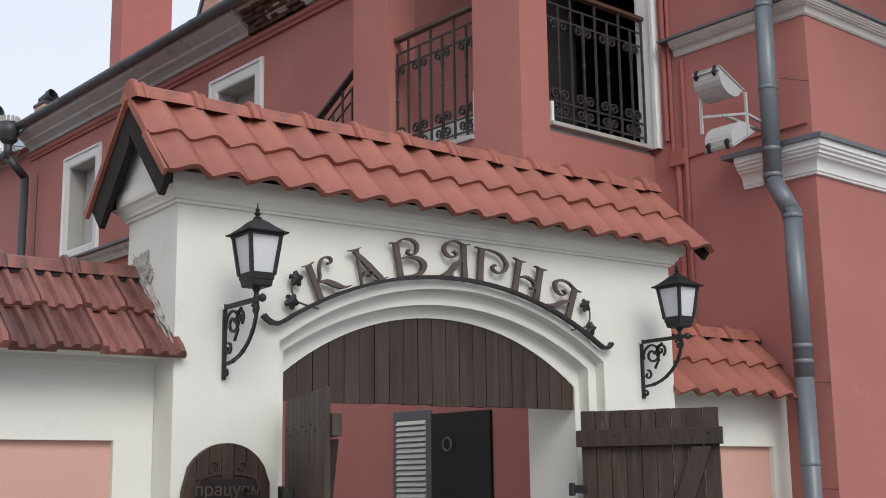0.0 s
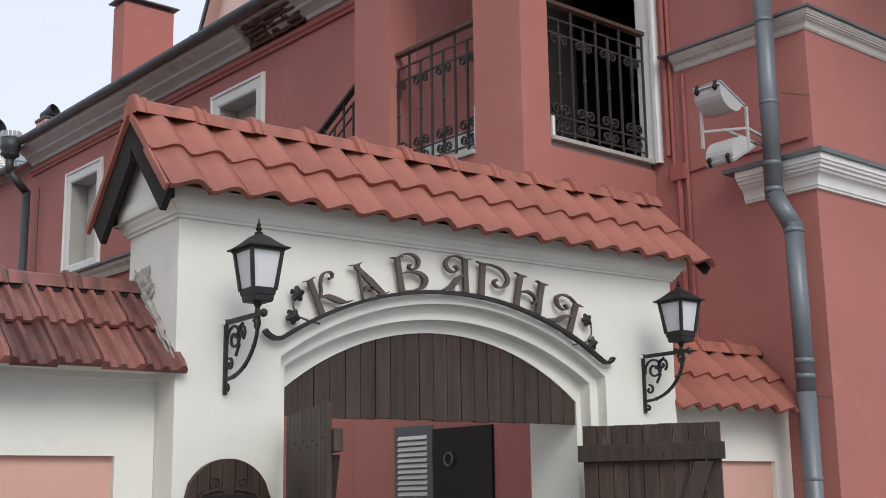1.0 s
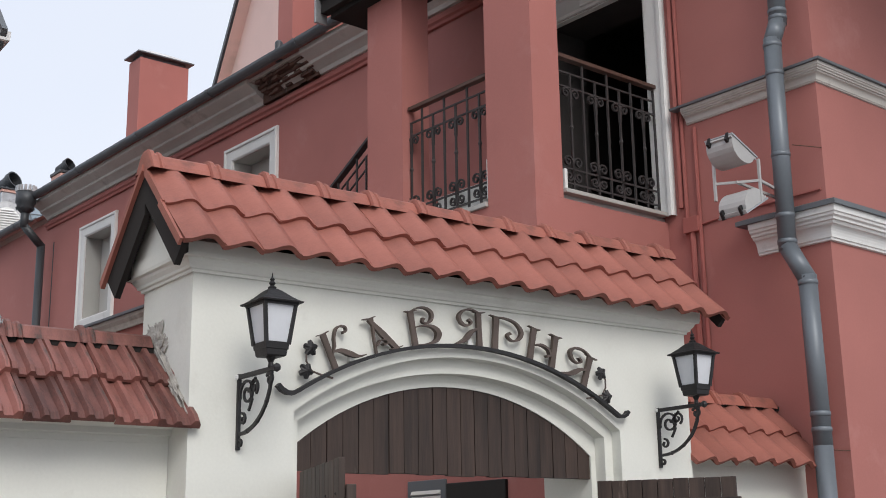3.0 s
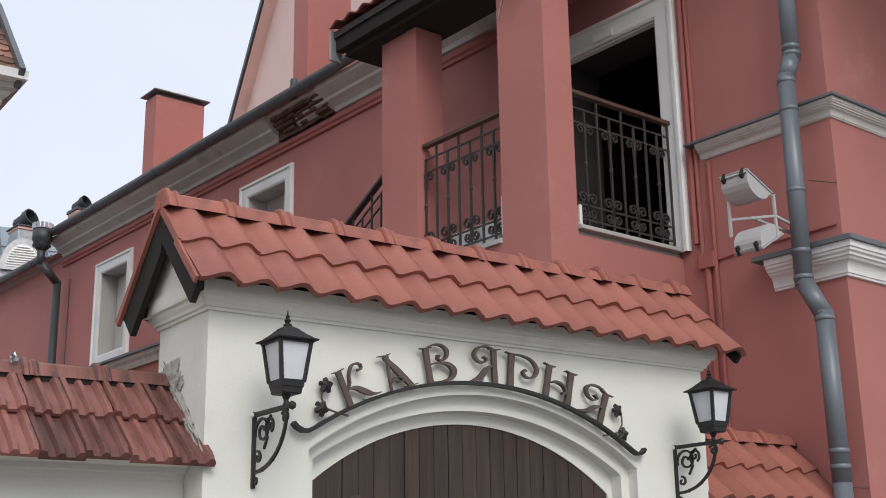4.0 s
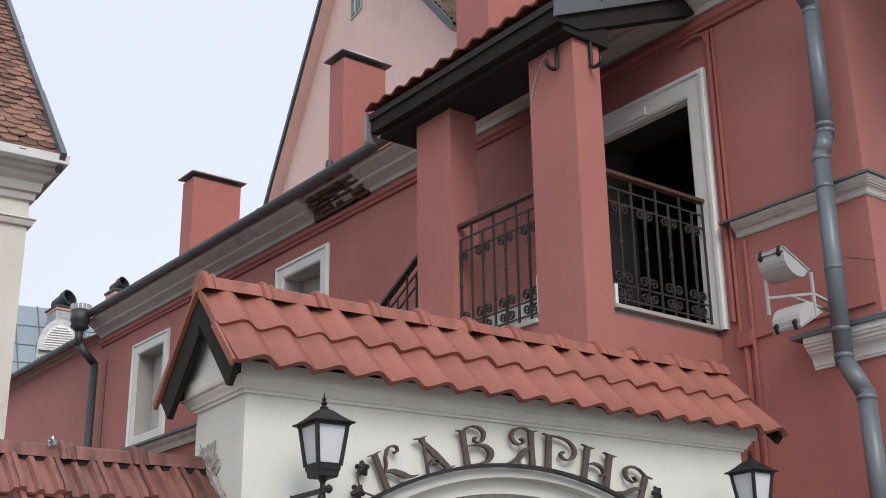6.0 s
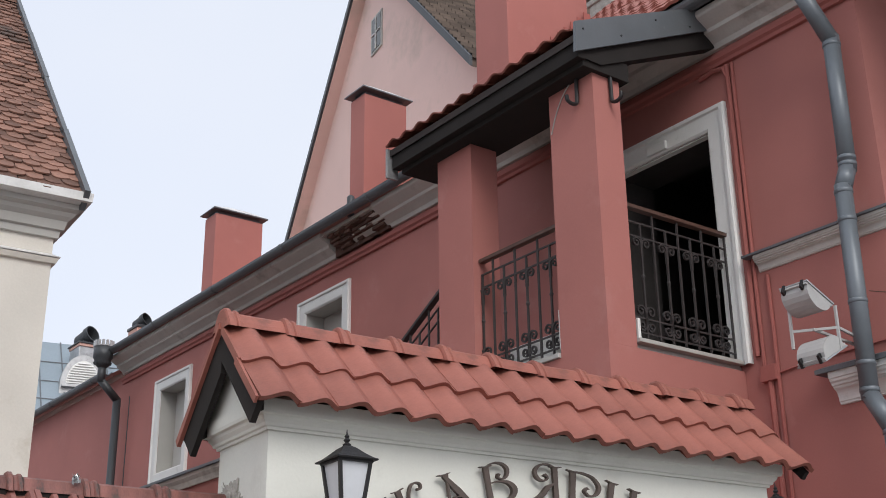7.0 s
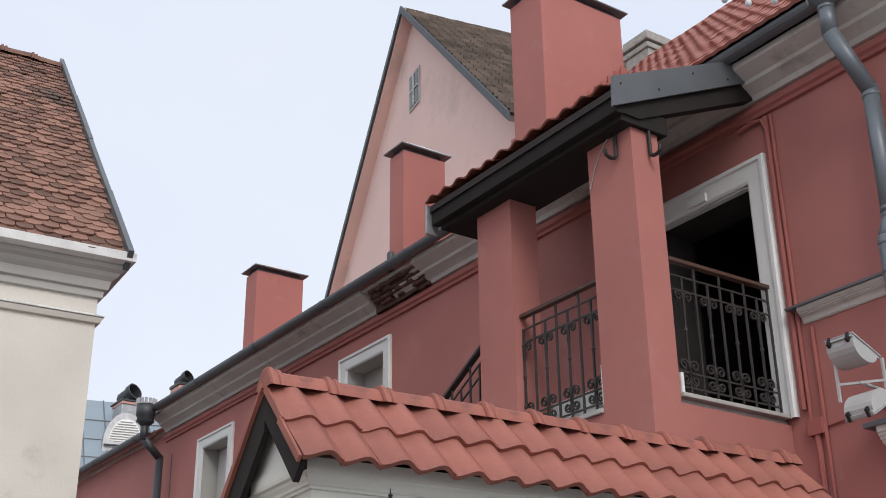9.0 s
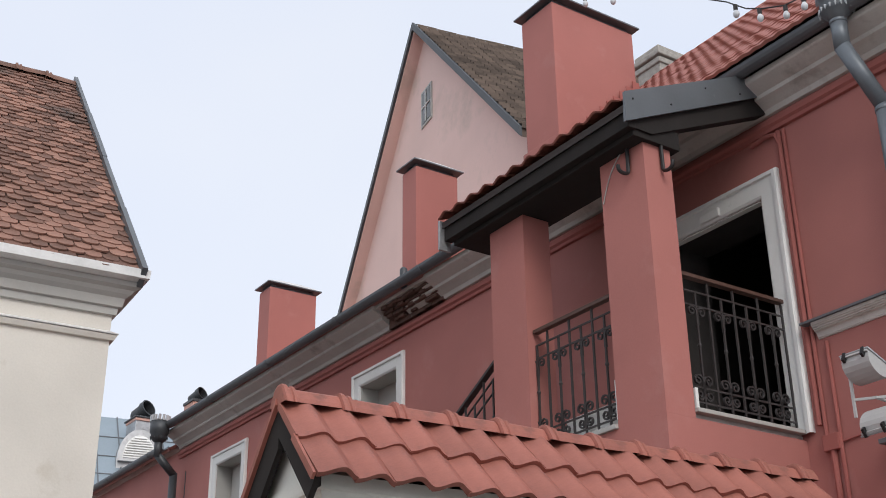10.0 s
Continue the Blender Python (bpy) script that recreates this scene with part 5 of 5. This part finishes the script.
blen = math.hypot(BZ1 - BZ0, BY1 - BY0)
rows_b = int(blen / 0.118)
joined_v, joined_f = [], []
count = 0
rnd = random.Random(9)
for j in range(rows_b + 1):
    d = j * 0.118 + 0.0
    sag = 0.012 * math.sin(j * 0.6)
    for i in range(30):
        x = 2.345 - (i + (0.5 if j % 2 else 0.0)) * TW
        dd = d + rnd.uniform(-0.008, 0.008) + 0.01 * math.sin(x * 2.3 + j)
        m = slope_matrix(x, BY0 + math.cos(bp_) * (dd + 0.2), BZ0 + math.sin(bp_) * (dd + 0.2) + sag * 0.3, bp_) @ pose(0, 0, rnd.uniform(-0.003, 0.004), rnd.uniform(-1.5, 1.5), rnd.uniform(-2, 2), rnd.uniform(-2.5, 2.5))
        if x > 1.02 and count < 300:
            shared("tile", PLAIN, m, roof_cb)
            count += 1
        else:
            base = len(joined_v)
            joined_v += [m @ v.co for v in PLAIN.vertices]
            joined_f += [tuple(base + k for k in p.vertices) for p in PLAIN.polygons]
me = bpy.data.meshes.new("tile_field")
me.from_pydata([tuple(v) for v in joined_v], [], joined_f)
me.materials.append(TILE_BEAVER)
ob = new("tile_field", me)
ob.parent = cb
tagged(ob, "rest of the plain tiles", kind="stuff")
bm = bmesh.new()
c, s_ = math.cos(bp_), math.sin(bp_)
for d0, d1 in ((-0.04, 1.3), (1.28, 2.7), (2.68, 4.1), (4.08, blen + 0.17)):
    lift = 0.004 if d0 in (-0.04, 2.68) else 0.0
    extrude(bm, ((BY0 + c * d0 + s_ * 0.10, BZ0 + s_ * d0 - c * 0.10), (BY0 + c * d1 + s_ * 0.10, BZ0 + s_ * d1 - c * 0.10), (BY0 + c * d1 - s_ * (0.075 + lift), BZ0 + s_ * d1 + c * (0.075 + lift)), (BY0 + c * d0 - s_ * (0.075 + lift), BZ0 + s_ * d0 + c * (0.075 + lift))),
            lambda a, b, cc: (cc, a, b), 2.35, 2.392 + lift)
part("verge_flashing", bm, ZINC, cb, "dark metal verge flashing")
for i in range(12):
    bm = ridge_tile(0.34, 0.09)
    bmesh.ops.rotate(bm, verts=bm.verts, matrix=Euler((0, radians(rnd.uniform(-3, 3)), 0)).to_matrix())
    bmesh.ops.translate(bm, verts=bm.verts, vec=(2.0 - i * 0.34, BY1, BZ1 + 0.0))
    part("ridge_tile", bm, TILE_BEAVER, cb, "", True)

# ---- tall pink gabled house behind ----
GA = radians(7.0)
GD, GN = Vector((math.sin(GA), math.cos(GA), 0)), Vector((-math.cos(GA), math.sin(GA), 0))
GM = Matrix((GD, GN, (0, 0, 1))).transposed().to_4x4()
GM.translation = (11.386, 20.928, 0)
gh = thing("gabled_house", "tall pale pink gabled house with dark tiled roof", "house", GM)
AP, HW, EZ = 18.27, 4.75, 13.19
OV = 0.28
bm = bmesh.new()
k = (AP - EZ) / HW
extrude(bm, ((-4.9, 0), (HW + 0.4, 0), (HW + 0.4, AP - 0.18 - (HW + 0.4) * k), (0, AP - 0.18), (-4.9, AP - 0.18 - 4.9 * k)), lambda a, b, c: (a, c, b), -10.0, -OV)
part("wall", bm, GABLE, gh, "weathered pale pink plaster gable wall")
for sg in (-1, 1):
    wd = 5.6 if sg > 0 else 5.2
    bm = bmesh.new()
    extrude(bm, ((0, AP), (sg * wd, AP - wd * k), (sg * wd, AP - wd * k - 0.18), (0, AP - 0.18)), lambda a, b, c: (a, c, b), -10.2, 0.0)
    slab = part("roof", bm, GABLE if sg > 0 else TILE_DARK, gh, "overhanging roof slope")
    bm = bmesh.new()
    extrude(bm, ((0, AP + 0.06), (sg * (wd + 0.05), AP - (wd + 0.05) * k + 0.06), (sg * (wd + 0.05), AP - (wd + 0.05) * k - 0.14), (0, AP - 0.14)), lambda a, b, c: (a, c, b), 0.002, 0.06)
    part("verge_board", bm, DARKZINC, gh, "dark grey verge flashing")
verts, faces = [], []
rows_g = 34
for j in range(rows_g):
    f0, f1 = j / rows_g, (j + 1) / rows_g
    for i in range(40):
        b0 = len(verts)
        y0, y1 = -i * 0.25, -(i + 1) * 0.25 + 0.01
        up = random.uniform(0.045, 0.065)
        a0, a1 = -5.2 * f0, -5.2 * f1
        verts += [(a1 - 0.05, y0, AP + k * a1 + up), (a1 - 0.05, y1, AP + k * a1 + up), (a0, y1, AP + k * a0 + 0.02), (a0, y0, AP + k * a0 + 0.02), (a1 - 0.05, y0, AP + k * a1 - 0.02), (a1 - 0.05, y1, AP + k * a1 - 0.02)]
        faces += [(b0, b0 + 1, b0 + 2, b0 + 3), (b0, b0 + 1, b0 + 5, b0 + 4)]
me = bpy.data.meshes.new("tile_field")
me.from_pydata(verts, [], faces)
me.materials.append(TILE_DARK)
ob = new("tile_field", me)
ob.parent = gh
tagged(ob, "rows of dark weathered roof tiles", kind="stuff")
gw = part("window", boxes((-0.40, 0.21, -OV, -OV + 0.03, 15.62, 16.56)), REVEAL, gh, "small attic window with glazing bars")
part("pane", boxes((-0.34, 0.15, -OV + 0.0302, -OV + 0.04, 15.68, 16.50)), GLASSM, gw, "dark glass pane")
for d in ((-0.11, -0.08, -OV + 0.0402, -OV + 0.06, 15.68, 16.50), (-0.34, 0.15, -OV + 0.0402, -OV + 0.058, 16.08, 16.105)):
    part("glazing_bar", boxes(d), OFFWHITE, gw)

# ---- far building with blue-grey metal roof ----
fb = thing("far_house", "distant pale house with blue-grey metal roof", "house", pose(9.6, 38.8, 0, 0, 0, -8))
part("wall", boxes((-6, 10, 0.0, 6.0, 0, 10.6)), CREAM, fb, "pale pink wall")
bm = bmesh.new()
extrude(bm, ((-0.4, 10.6), (3.2, 14.1), (6.4, 10.6)), lambda a, b, c: (c, a, b), -6.3, 10.3)
part("roof", bm, BLUEROOF, fb, "blue-grey sheet metal roof")
for i in range(22):
    bm = bmesh.new()
    x = -6.0 + i * 0.75
    tube(bm, [(x, -0.4, 10.62), (x, 3.2, 14.12)], 0.03, 4)
    part("seam", bm, ZINC, fb)
for z in (11.4, 12.2, 13.1):
    y = -0.4 + (z - 10.6) * 3.6 / 3.5
    bm = bmesh.new()
    tube(bm, [(-6.2, y, z + 0.02), (10.2, y, z + 0.02)], 0.02, 4)
    part("seam", bm, ZINC, fb)
arch = [(1.30 + 0.72 * math.cos(radians(a)), 12.0 + 1.08 * math.sin(radians(a))) for a in range(0, 181, 12)]
dm = part("dormer", extrude(bmesh.new(), [*arch, (0.58, 11.5), (2.02, 11.5)], lambda a, b, c: (a, c, b), 0.75, 2.9), SHEET, fb, "arched metal dormer")
part("panel", extrude(bmesh.new(), [(1.30 + 0.55 * math.cos(radians(a)), 12.05 + 0.82 * math.sin(radians(a))) for a in range(0, 181, 12)], lambda a, b, c: (a, c, b), 0.72, 0.749), OFFWHITE, dm, "white dormer panel")
for i in range(9):
    z = 12.08 + i * 0.085
    w = 0.53 * math.sqrt(max(0.0, 1 - ((z + 0.05 - 12.05) / 0.82) ** 2))
    part("louvre", extrude(bmesh.new(), ((0.719, z), (0.66, z - 0.01), (0.719, z + 0.06)), lambda a, b, c: (c, a, b), 1.30 - w, 1.30 + w), OFFWHITE, dm)
part("sill", soft_box(0.62, 1.98, 0.58, 0.749, 11.93, 12.02, 0.01), SHEET, dm, "sheet metal dormer sill")

# ---- scrap of foil caught on the old ridge tiles ----
bm = bmesh.new()
bmesh.ops.create_grid(bm, x_segments=7, y_segments=7, size=0.016)
rnd = random.Random(3)
for v in bm.verts:
    v.co = Vector((1.49 + v.co.x + rnd.uniform(-0.006, 0.006), 5.36 + 0.3 * v.co.y + rnd.uniform(-0.01, 0.01), 2.695 + v.co.y + rnd.uniform(-0.012, 0.012)))
bmesh.ops.solidify(bm, geom=list(bm.faces), thickness=0.002)
tagged(part("foil_scrap", bm, SHEET), "crumpled pale foil scrap on the ridge tiles", "litter")
